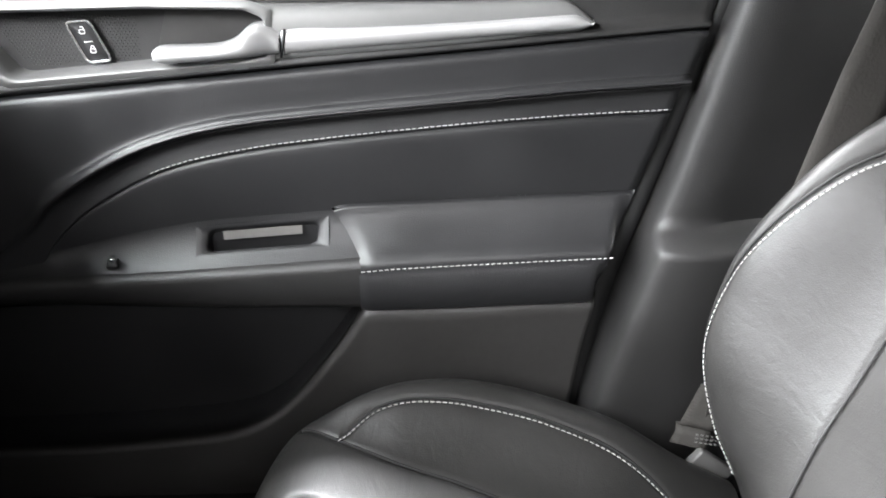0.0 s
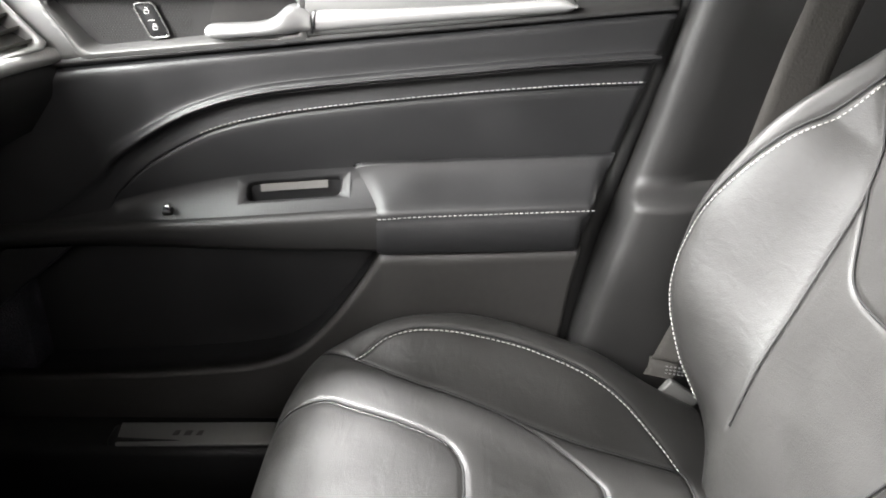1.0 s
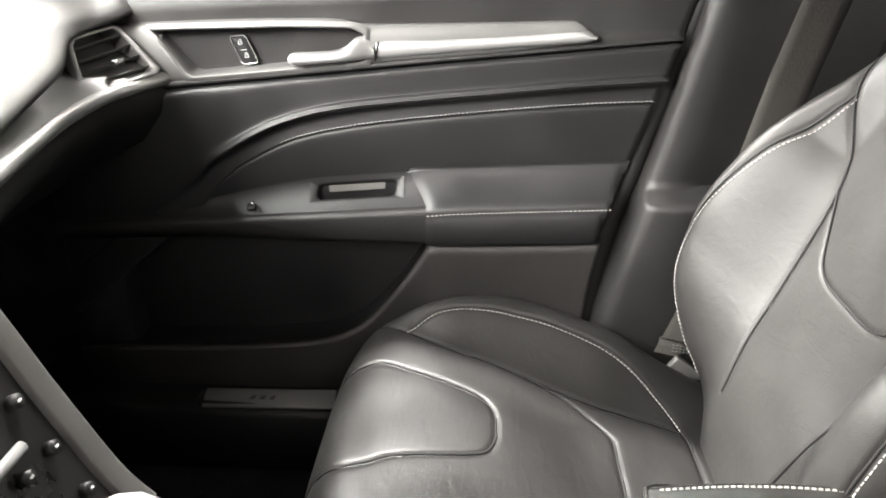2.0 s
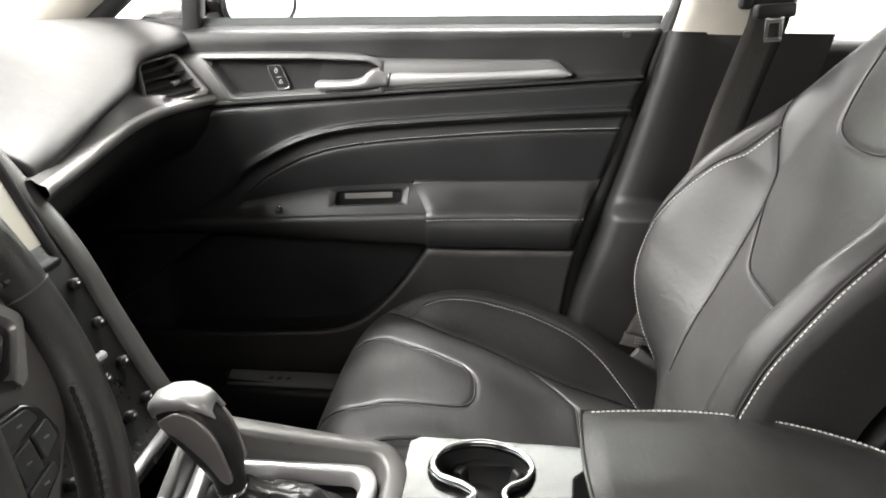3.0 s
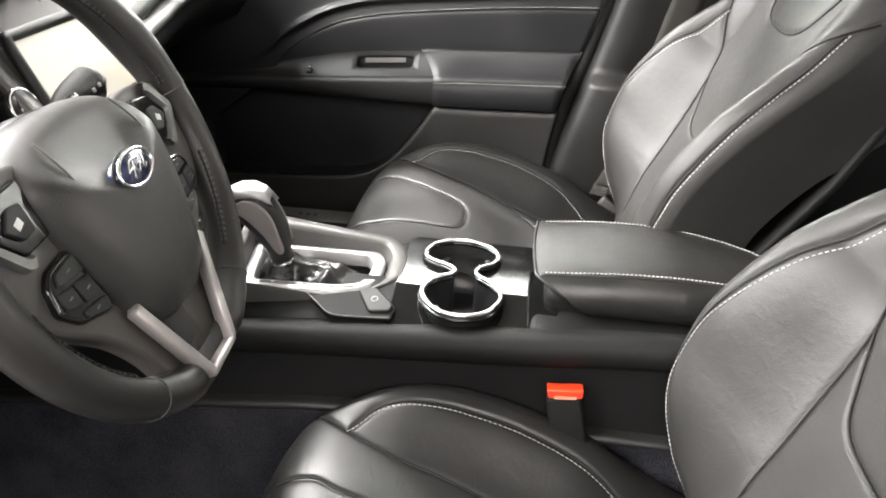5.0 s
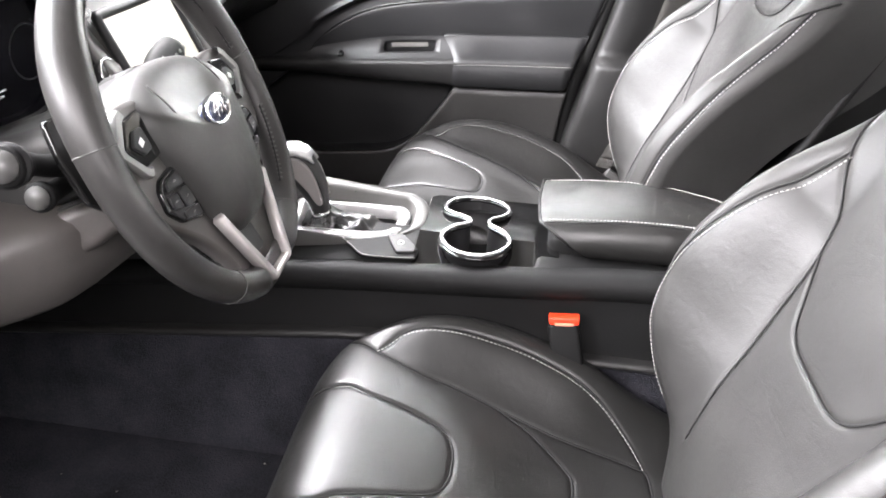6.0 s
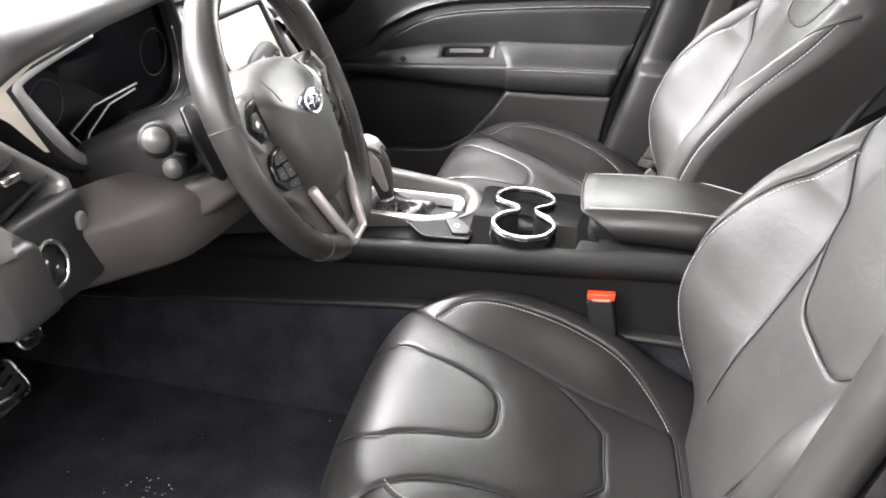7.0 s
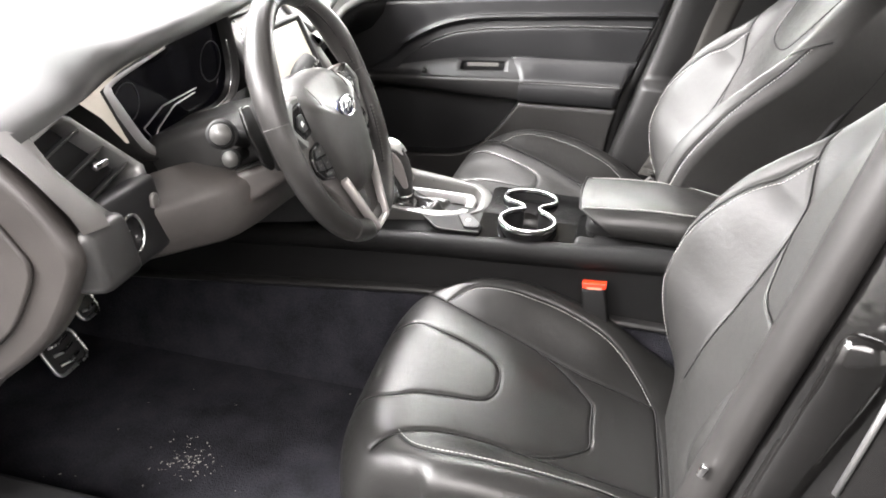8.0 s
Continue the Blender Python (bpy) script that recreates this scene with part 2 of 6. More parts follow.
def prism(outline, depth, at=(0, 0, 0), turn=(0, 0, 0), bevel=0.0, segments=2):
    """A flat outline (x, y) pulled up by depth along its own z, with rounded rims."""
    bm = bmesh.new()
    low = [bm.verts.new((q[0], q[1], 0)) for q in outline]
    face = bm.faces.new(low)
    if face.normal.z > 0 or face.calc_area() == 0:
        pass
    got = bmesh.ops.extrude_face_region(bm, geom=[face])
    top = [g for g in got["geom"] if isinstance(g, bmesh.types.BMVert)]
    for v in top:
        v.co.z += depth
    bmesh.ops.recalc_face_normals(bm, faces=bm.faces[:])
    if bevel:
        rim = [e for e in bm.edges if abs(e.verts[0].co.z - e.verts[1].co.z) < 1e-7 and abs(e.verts[0].co.z - depth) < 1e-7]
        bmesh.ops.bevel(bm, geom=rim, offset=bevel, segments=segments, affect="EDGES", profile=0.5)
    bm.transform(pose(*at, *turn))
    for f in bm.faces:
        f.smooth = len(f.verts) <= 4
    return bm


def rounded(w, h, r, n=6):
    """A rectangle's outline with rounded corners, centred."""
    out = []
    for cx, cy, a in ((w / 2 - r, h / 2 - r, 0), (-w / 2 + r, h / 2 - r, 90), (-w / 2 + r, -h / 2 + r, 180), (w / 2 - r, -h / 2 + r, 270)):
        for k in range(n + 1):
            t = radians(a + 90 * k / n)
            out.append((cx + r * math.cos(t), cy + r * math.sin(t)))
    return out


def joined(*bms):
    out = bmesh.new()
    for b in bms:
        me = bpy.data.meshes.new("piece")
        b.to_mesh(me)
        b.free()
        out.from_mesh(me)
        bpy.data.meshes.remove(me)
    return out


def stitches(points, normals=None, step=0.0062, length=0.0042, wide=0.0010, lift=0.0005, normal=(0, 0, 1)):
    """A row of short thread stitches along a curve."""
    verts, faces, run, last = [], [], 0.0, None
    nxt = 0.0
    for i in range(len(points) - 1):
        a, b = Vector(points[i]), Vector(points[i + 1])
        seg = (b - a).length
        while nxt <= run + seg and seg > 1e-9:
            p = a.lerp(b, (nxt - run) / seg)
            way = (b - a).normalized()
            nn = Vector(normals[i]) if normals else Vector(normal)
            side = way.cross(nn).normalized()
            nn = side.cross(way)
            k = len(verts)
            for dz, f in ((-0.0006, 1.0), (lift, 0.8)):
                for sx, sy in ((-1, -1), (1, -1), (1, 1), (-1, 1)):
                    verts.append(p + way * (sx * length / 2 * f) + side * (sy * wide / 2) + nn * dz)
            faces += [(k + 4, k + 5, k + 6, k + 7)] + [(k + q, k + (q + 1) % 4, k + 4 + (q + 1) % 4, k + 4 + q) for q in range(4)]
            nxt += step
        run += seg
    return mesh_of("stitches", verts, faces, False)


def round_poly(corners, r, n=6):
    """A polygon's outline with its corners rounded."""
    out, k = [], len(corners)
    for i in range(k):
        p, a, b = Vector(corners[i]), Vector(corners[i - 1]), Vector(corners[(i + 1) % k])
        p0, p1 = p + (a - p).normalized() * r, p + (b - p).normalized() * r
        for s in range(n + 1):
            t = s / n
            q = p0 * (1 - t) ** 2 + p * 2 * t * (1 - t) + p1 * t * t
            out.append((q.x, q.y))
    return out


def smooth01(a, b, x):
    t = min(1.0, max(0.0, (x - a) / (b - a)))
    return t * t * (3 - 2 * t)


# ---- the studio and the car's shell ----
def ground():
    part("ground", block((60, 60, 0.1), (0, 0, -0.05), 0), CONCRETE)
    tagged(bpy.data.objects["ground"], "dark smooth studio floor under the car", "floor", kind="structure")


ground()


def plain(name, size, at, mat, label, category, bevel=0.004, turn=(0, 0, 0), shape=None):
    return tagged(part(name, block(size, at, bevel, turn, 2, shape), mat), label, category, kind="structure")


# the studio's walls and ceiling; the grey near wall is unseen, added for fill
plain("wall_far", (9, 0.1, 4.0), (-0.4, 3.7, 2.0), WALL, "bright white studio wall", "wall", 0.01)
plain("wall_front", (0.1, 9, 4.0), (-4.8, -0.6, 2.0), WALL, "bright white studio wall before the car", "wall", 0.01)
plain("wall_near", (9, 0.1, 4.0), (-0.4, -4.9, 2.0), WALL_GREY, "unseen grey wall added for fill and reflections", "wall", 0.01)
plain("wall_back", (0.1, 9, 4.0), (4.1, -0.6, 2.0), WALL, "white studio wall behind the car", "wall", 0.01)
plain("studio_ceiling", (9, 9, 0.1), (-0.4, -0.6, 4.05), WALL_DARK, "dark studio ceiling", "ceiling", 0.01)
# floor pan, tunnel, sills
plain("floor", (2.9, 1.5, 0.04), (0.2, 0.11, 0.215), CARPET, "black carpeted car floor", "floor")
plain("firewall", (0.04, 1.5, 0.75), (-1.02, 0.11, 0.55), CARPET, "black carpeted firewall at the front of the footwells", "wall", turn=(0, 12, 0))
plain("rear_wall", (0.05, 1.5, 0.8), (1.62, 0.11, 0.62), DARK, "dark rear end of the cabin", "wall")
plain("rear_bench", (0.5, 1.34, 0.3), (1.25, 0.11, 0.38), LEATHER, "black leather rear bench seat", "seat", 0.05)
plain("rear_backrest", (0.14, 1.34, 0.6), (1.5, 0.11, 0.75), LEATHER, "black leather rear backrest", "seat", 0.05, (0, 20, 0))
plain("ceiling", (1.75, 1.3, 0.03), (0.62, 0.11, 1.335), LINER, "light beige cloth headliner", "ceiling", 0.01)
plain("roof", (1.75, 1.36, 0.03), (0.62, 0.11, 1.366), PAINT, "black painted car roof", "roof", 0.01)
plain("parcel_shelf", (0.5, 1.36, 0.03), (1.72, 0.11, 1.0), DARK, "dark parcel shelf under the rear window", "shelf")


def seg_bar(name, points, wide, deep, mat, label, category, up=(0, 1, 0)):
    """A pillar: a flattened bar along a curve."""
    me = tube(spl(points, 10), wide / 2, 14, flat=deep / wide, up=up)
    return tagged(part(name, me, mat), label, category, kind="structure")


# pillars and rails of the far side and of the open side
tagged(part("pillar_a_far", loft([[Vector(q) for q in ((-1.06, 0.955, 0.95), (-0.98, 0.905, 0.95), (-0.82, 0.905, 0.955), (-0.765, 0.95, 0.958))], [Vector(q) for q in ((-0.74, 0.88, 1.12), (-0.66, 0.83, 1.12), (-0.56, 0.835, 1.12), (-0.53, 0.87, 1.12))], [Vector(q) for q in ((-0.36, 0.76, 1.33), (-0.32, 0.70, 1.33), (-0.26, 0.71, 1.33), (-0.24, 0.75, 1.33))]]), CREAM), "cream windscreen pillar trim", "pillar", kind="structure")
seg_bar("pillar_seal_far", [(-0.765, 0.945, 0.955), (-0.535, 0.87, 1.12), (-0.245, 0.75, 1.33)], 0.04, 0.03, DARK, "black seal along the windscreen pillar", "seal")
seg_bar("pillar_a_near", [(-1.0, -0.69, 0.95), (-0.66, -0.60, 1.12), (-0.25, -0.47, 1.33)], 0.09, 0.07, CREAM, "cream windscreen pillar trim at the open door", "pillar")
seg_bar("pillar_seal_near", [(-0.98, -0.74, 0.96), (-0.64, -0.655, 1.13), (-0.25, -0.52, 1.34)], 0.06, 0.05, DARK, "dark outer windscreen pillar at the open door", "pillar")
seg_bar("roof_rail_far", [(-0.25, 0.70, 1.32), (0.4, 0.73, 1.33), (1.4, 0.70, 1.30)], 0.08, 0.06, DARK, "dark roof rail over the doors", "rail")
seg_bar("roof_rail_near", [(-0.25, -0.50, 1.33), (0.4, -0.52, 1.34), (1.4, -0.50, 1.30)], 0.08, 0.06, DARK, "dark roof rail over the open door", "rail")
plain("windscreen_header", (0.08, 1.2, 0.05), (-0.25, 0.09, 1.33), LINER, "beige headliner edge over the windscreen", "trim", 0.01)


def pane(name, corners, label):
    a, b, c, d = (Vector(q) for q in corners)
    n = (b - a).cross(d - a).normalized() * 0.004
    verts = [a, b, c, d, a + n, b + n, c + n, d + n]
    me = mesh_of(name, verts, [(0, 1, 2, 3), (7, 6, 5, 4), (0, 4, 5, 1), (1, 5, 6, 2), (2, 6, 7, 3), (3, 7, 4, 0)], False)
    ob = tagged(part(name, me, GLASS), label, "window", kind="structure")
    ob.visible_shadow = False
    return ob


pane("windscreen", [(-1.02, -0.68, 0.97), (-1.02, 0.90, 0.97), (-0.28, 0.68, 1.31), (-0.28, -0.48, 1.31)], "clear laminated windscreen glass")
pane("window_1", [(-0.50, 0.835, 0.96), (0.27, 0.835, 0.99), (0.30, 0.72, 1.31), (-0.18, 0.72, 1.30)], "clear front side window, closed")
pane("window_2", [(0.46, 0.835, 0.99), (1.15, 0.835, 1.02), (1.1, 0.71, 1.30), (0.42, 0.72, 1.31)], "clear rear side window, closed")
# the shut rear doors and quarters
plain("rear_door_far", (1.05, 0.08, 0.74), (0.98, 0.865, 0.62), DARK, "black rear door panel", "door", 0.02)
plain("rear_door_near", (0.95, 0.06, 0.72), (0.96, -0.64, 0.63), PAINT, "closed black rear door", "door", 0.02)
plain("rear_quarter_near", (0.95, 0.05, 0.36), (0.96, -0.60, 1.15), PAINT, "dark rear window frame", "door", 0.02)
plain("footwell_side_far", (0.55, 0.06, 0.75), (-0.86, 0.84, 0.58), CARPET, "black carpeted footwell side", "wall")
plain("footwell_side_near", (0.42, 0.06, 0.72), (-0.86, -0.60, 0.55), CARPET, "black carpeted footwell side by the pedals", "wall")
plain("outer_skin_far", (1.2, 0.03, 0.68), (-0.14, 0.905, 0.60), PAINT, "black outer door skin", "door", 0.01)


# ---- seats ----
def groove(points, pts):
    """Distances of many (u, v) points from a list of polylines."""
    q = np.array(pts)
    best = np.full(len(q), 9.0)
    for line in points:
        a = np.array([(p[0], p[1]) for p in line])
        for i in range(len(a) - 1):
            d = a[i + 1] - a[i]
            s = np.clip(((q - a[i]) @ d) / (d @ d + 1e-12), 0, 1)
            e = q - a[i] - s[:, None] * d
            best = np.minimum(best, np.sqrt((e * e).sum(1)))
    return best


def both_sides(line):
    return [[(p[0], p[1]) for p in line], [(p[0], -p[1]) for p in line]]


def around(nose):
    """A seam that runs up one side and back down the other."""
    return nose + [(u, -v) for u, v in reversed(nose[:-1])]


def flat_spl(points, n=8):
    return [(q.x, q.y) for q in spl([(u, v, 0) for u, v in points], n)]


CUSH_IN = curve_at([(-0.30, 0.22), (-0.2, 0.205), (-0.115, 0.180), (-0.045, 0.146), (0.04, 0.126), (0.143, 0.108), (0.232, 0.100), (0.4, 0.095)])
CUSH_UP = curve_at([(-0.4, 0.0), (-0.19, 0.0), (-0.12, 0.006), (-0.04, 0.028), (0.035, 0.048), (0.1, 0.058), (0.177, 0.058), (0.25, 0.035), (0.32, 0.02)])
CUSH_W = curve_at([(-0.4, 0.235), (-0.2, 0.24), (-0.12, 0.255), (-0.03, 0.266), (0.05, 0.266), (0.15, 0.255), (0.25, 0.24), (0.35, 0.235)])
CUSH_PATH = spl([(0.31, 0.438, 0), (0.24, 0.46, 0), (0.15, 0.484, 0), (0.08, 0.508, 0), (0, 0.536, 0), (-0.08, 0.553, 0), (-0.135, 0.554, 0), (-0.172, 0.538, 0), (-0.194, 0.503, 0), (-0.203, 0.458, 0), (-0.2, 0.38, 0), (-0.185, 0.33, 0)], 24)
CUSH_STITCH = [(-0.112, 0.178), (-0.085, 0.203), (-0.045, 0.213), (0.0, 0.213), (0.05, 0.208), (0.108, 0.199), (0.167, 0.185), (0.212, 0.166), (0.243, 0.140), (0.257, 0.121), (0.263, 0.107)]
CUSH_INNER = [(-0.165, 0.205), (-0.11, 0.173), (-0.045, 0.148), (0.0, 0.139), (0.045, 0.131), (0.10, 0.122), (0.16, 0.114), (0.263, 0.106)]
CUSH_NOSE = [(0.065, 0.127), (0.10, 0.112), (0.132, 0.087), (0.156, 0.061), (0.163, 0.050), (0.164, 0.03), (0.163, 0.0)]
CUSH_THIGH = [(-0.205, 0.092), (-0.137, 0.098), (-0.10, 0.084), (-0.053, 0.071), (-0.013, 0.058), (0.005, 0.045), (0.014, 0.022), (0.015, 0.0)]


def cushion_surface(u, z, v_run):
    """Sideways profile: a run v from the middle, with the bolster, the rounded shoulder and the side going down."""
    w, r = CUSH_W(u), 0.042
    s, a = (1 if v_run >= 0 else -1), abs(v_run)
    if a < w - r:
        v, drop = a, 0.0
    elif a < w - r + r * math.pi / 2:
        t = (a - w + r) / r
        v, drop = w - r + r * math.sin(t), r * (1 - math.cos(t))
    else:
        v, drop = w, r + a - (w - r + r * math.pi / 2)
    up = (CUSH_UP(u) + (0.007 * smooth01(-0.16, -0.09, u) if s > 0 else 0.0)) * smooth01(CUSH_IN(u), min(w - 0.03, CUSH_IN(u) + 0.11), v)
    back = (0.045 if s > 0 else 0.085) * (v / 0.26) ** 4 * smooth01(-0.02, -0.16, u) if u < -0.02 else 0.0
    return Vector((u + back, s * v, z + up - drop))


def skin_grid(path, place, widest, seams, nv, deep=0.0030, puff=0.0018):
    """A padded skin: rows along a path, columns across, pressed in along the seams."""
    rows, uv = [], []
    for q in path:
        row = []
        for j in range(nv + 1):
            a = (2 * j / nv - 1) * widest
            row.append(place(q, a))
            uv.append((q.x, a))
        rows.append(row)
    dist = groove(seams, uv)
    n = nv + 1
    me = loft(rows)
    normals = [Vector(v.normal) for v in me.vertices]
    for i, v in enumerate(me.vertices):
        d = float(dist[i])
        v.co = v.co - normals[i] * (deep * math.exp(-(d / 0.0024) ** 2) + puff * math.exp(-d / 0.007))
    me.update()
    return me


CZ = [(q.x, q.y) for q in CUSH_PATH if q.x > -0.2][:]


def cushion_z(u):
    pts = sorted(CZ)
    return float(np.interp(u, [p[0] for p in pts], [p[1] for p in pts]))


def cushion_point(u, v):
    p = cushion_surface(u, cushion_z(u), v)
    return p + Vector((0, 0, 0.0002))


REC = 29.7
UP, FWD = Vector((math.sin(radians(REC)), 0, math.cos(radians(REC)))), Vector((-math.cos(radians(REC)), 0, math.sin(radians(REC))))
BACK_FOOT = Vector((0.235, 0, 0.50))
BACK_IN = curve_at([(-0.2, 0.085), (0.0, 0.085), (0.12, 0.092), (0.19, 0.102), (0.26, 0.114), (0.335, 0.13), (0.40, 0.165), (0.47, 0.205), (0.8, 0.22)])
BACK_OUT = curve_at([(-0.2, -0.11), (-0.06, -0.09), (-0.02, -0.065), (0.03, -0.018), (0.065, 0.020), (0.125, 0.064), (0.2, 0.090), (0.26, 0.092), (0.33, 0.074), (0.4, 0.048), (0.47, 0.024), (0.6, 0.005), (0.8, 0.0)])
BACK_W = curve_at([(-0.2, 0.215), (0.0, 0.230), (0.1, 0.245), (0.2, 0.252), (0.3, 0.252), (0.4, 0.246), (0.5, 0.232), (0.6, 0.205), (0.66, 0.175), (0.8, 0.15)])
BACK_PATH = spl([(-0.07, -0.105, 0), (-0.03, -0.075, 0), (0.03, -0.046, 0), (0.12, -0.028, 0), (0.2, -0.025, 0), (0.27, -0.02, 0), (0.35, -0.008, 0), (0.46, 0.0, 0), (0.58, -0.002, 0), (0.64, -0.015, 0), (0.675, -0.045, 0), (0.68, -0.09, 0), (0.672, -0.13, 0)], 24)[::-1]
BACK_STITCH = [(0.03, 0.190), (0.10, 0.212), (0.18, 0.219), (0.26, 0.213), (0.33, 0.203), (0.39, 0.192), (0.435, 0.186)]
BACK_SEAM = [(0.06, 0.088), (0.12, 0.099), (0.19, 0.112), (0.26, 0.124), (0.33, 0.134), (0.385, 0.160), (0.435, 0.186), (0.49, 0.214), (0.53, 0.235)]
BACK_INSERT = [(0.335, 0.136), (0.30, 0.112), (0.269, 0.088), (0.256, 0.070), (0.250, 0.045), (0.249, 0.0)]
BACK_U = [(0.67, 0.140), (0.60, 0.132), (0.537, 0.115), (0.500, 0.099), (0.473, 0.082), (0.459, 0.05), (0.455, 0.0)]


# on the side towards the driver the stitched seam sits out on the shoulder of the bolster
BACK_STITCH_NEAR = [(0.05, -0.232), (0.12, -0.246), (0.167, -0.250), (0.215, -0.254), (0.272, -0.254), (0.337, -0.249), (0.386, -0.242), (0.426, -0.236), (0.50, -0.222)]


def back_surface(h, d, v_run):
    w, r = BACK_W(h), 0.045
    s, a = (1 if v_run >= 0 else -1), abs(v_run)
    if a < w - r:
        v, drop = a, 0.0
    elif a < w - r + r * math.pi / 2:
        t = (a - w + r) / r
        v, drop = w - r + r * math.sin(t), r * (1 - math.cos(t))
    else:
        v, drop = w - 0.35 * (a - (w - r + r * math.pi / 2)), r + a - (w - r + r * math.pi / 2)
    inner = min(BACK_IN(h), w - 0.10)
    wing = BACK_OUT(h) + (0.012 * smooth01(-0.03, 0.07, h) * smooth01(0.52, 0.34, h) if s > 0 else 0.0)
    out = wing * smooth01(inner, min(w - 0.025, inner + 0.125), v)
    return BACK_FOOT + UP * h + FWD * (d + out - drop) + Vector((0, s * v, 0))


BD = [(q.x, q.y) for q in BACK_PATH if q.y > -0.05 and q.x < 0.68]


def back_point(h, v):
    pts = sorted(BD)
    return back_surface(h, float(np.interp(h, [p[0] for p in pts], [p[1] for p in pts])), v)


SEAT_SKINS = {}


def seam_tubes(place, lines, deep=0.0014, radius=0.0013):
    """Thin dark sewn lines sunk into a padded skin."""
    out = []
    for line in lines:
        pts = []
        for u, v in line:
            p = place(u, v)
            n = (place(u + 0.002, v) - p).cross(place(u, v + 0.002) - p).normalized()
            n = n if n.z - n.x > 0 else -n
            pts.append(p - n * deep)
        out.append(tube(pts, radius, 6))
    return out


def seat_skins():
    """The padded skins, made once and shared by both seats."""
    if not SEAT_SKINS:
        seams = []
        for line in (CUSH_STITCH, CUSH_INNER):
            seams += both_sides(flat_spl(line))
        seams += [flat_spl(around(CUSH_NOSE)), flat_spl(around(CUSH_THIGH)), flat_spl([(0.263, 0.107), (0.270, 0.09), (0.272, 0.0), (0.272, -0.1), (0.264, -0.2)])]
        SEAT_SKINS["cushion"] = skin_grid(CUSH_PATH, lambda q, a: cushion_surface(q.x, q.y, a), 0.42, seams, 290)
        cushion_seams, seams = seams, []
        seams += [flat_spl(BACK_STITCH), flat_spl(BACK_STITCH_NEAR)]
        for line in (BACK_SEAM, BACK_INSERT):
            seams += both_sides(flat_spl(line))
        seams += [flat_spl(around(BACK_U))]
        SEAT_SKINS["cushion_seams"] = seam_tubes(cushion_point, [[p for p in s if p[0] > -0.185] for s in cushion_seams])
        SEAT_SKINS["back_seams"] = seam_tubes(back_point, seams)
        SEAT_SKINS["back"] = skin_grid(BACK_PATH, lambda q, a: back_surface(q.x, q.y, a), 0.40, seams, 290)
    return SEAT_SKINS


def front_seat(at, floor_z, label, side):
    seat = thing("front_seat", label, "seat", at, "front seats")
    skins = seat_skins()
    cushion = part("cushion", skins["cushion"], LEATHER, seat)
    backrest = part("backrest", skins["back"], LEATHER_FLAT, seat, "smooth black leather backrest with seams")
    for me in skins["cushion_seams"]:
        part("seam", me, SEAM, cushion)
    for me in skins["back_seams"]:
        part("seam", me, SEAM, backrest)
    # pale thread along the bolsters
    for k in (1, -1):
        line = [cushion_point(u, v * k) for u, v in flat_spl([(u, v - 0.005) for u, v in CUSH_STITCH], 16)]
        part("stitching", stitches([q + Vector((0, 0, 0.0006)) for q in line], normal=(0, 0, 1), wide=0.0009), THREAD, cushion, "pale grey thread")
        line = [back_point(h, v) for h, v in flat_spl([(h, v - 0.006) for h, v in BACK_STITCH] if k > 0 else [(h, v - 0.005) for h, v in BACK_STITCH_NEAR], 16)]
        part("stitching", stitches([q + (FWD * 0.7 + Vector((0, 0.5 * k, 0))) * 0.0012 for q in line], normal=(-0.8, 0.45 * k, 0.4), wide=0.0010), THREAD, backrest, "pale grey thread")
    # hard shell behind, valance and rails below
    shell = []
    for h, w, d in ((-0.1, 0.2, -0.10), (0.1, 0.225, -0.125), (0.35, 0.22, -0.135), (0.6, 0.18, -0.13), (0.67, 0.14, -0.115)):
        shell.append([BACK_FOOT + UP * h + FWD * (d - 0.03 * math.cos(t * math.pi / 2)) + Vector((0, w * t, 0)) for t in np.linspace(-1, 1, 15)])
    thick(part("back_shell", loft(shell), CONSOLE_SIDE, seat, "black plastic seat back shell"), 0.012)
    part("valance", block((0.44, 0.45, 0.11), (0.05, 0, 0.375), 0.02), DARK, seat, "dark plastic seat valance")
    for k in (1, -1):
        part("rail", block((0.46, 0.035, floor_z and (0.33 - floor_z)), (0.06, 0.17 * k, (0.33 + floor_z) / 2), 0.004), DARK, seat, "dark steel seat rail")
        part("side_cover", block((0.34, 0.03, 0.09), (0.1, 0.235 * k, 0.40), 0.012), PLASTIC, seat, "black plastic side cover")
    return seat


FLOOR = 0.236
passenger_seat = front_seat((0, 0.467, 0), FLOOR, "black leather front passenger seat with pale stitched bolsters", 1)
driver_seat = front_seat((0.043, -0.250, -0.046), FLOOR + 0.046, "black leather driver seat with pale stitching, beside the console", -1)
driver_seat.rotation_euler.z = radians(2.0)


# ---- the far front door ----
def cut_hole(me, outline, grow):
    """Take the faces of a standing panel away where their middle lies inside an outline of x and z."""
    cx, cz = sum(p[0] for p in outline) / len(outline), sum(p[1] for p in outline) / len(outline)
    ring = [(x + math.copysign(grow, x - cx), z + math.copysign(grow, z - cz)) for x, z in outline]

    def inside(x, z):
        hit = False
        for (ax, az), (bx, bz) in zip(ring, ring[1:] + ring[:1]):
            if (az > z) != (bz > z) and x < (bx - ax) * (z - az) / (bz - az) + ax:
                hit = not hit
        return hit
    bm = bmesh.new()
    bm.from_mesh(me)
    gone = [f for f in bm.faces if inside(f.calc_center_median().x, f.calc_center_median().z)]
    bmesh.ops.delete(bm, geom=gone, context="FACES")
    bm.to_mesh(me)
    bm.free()


DOOR_Y = 0.79
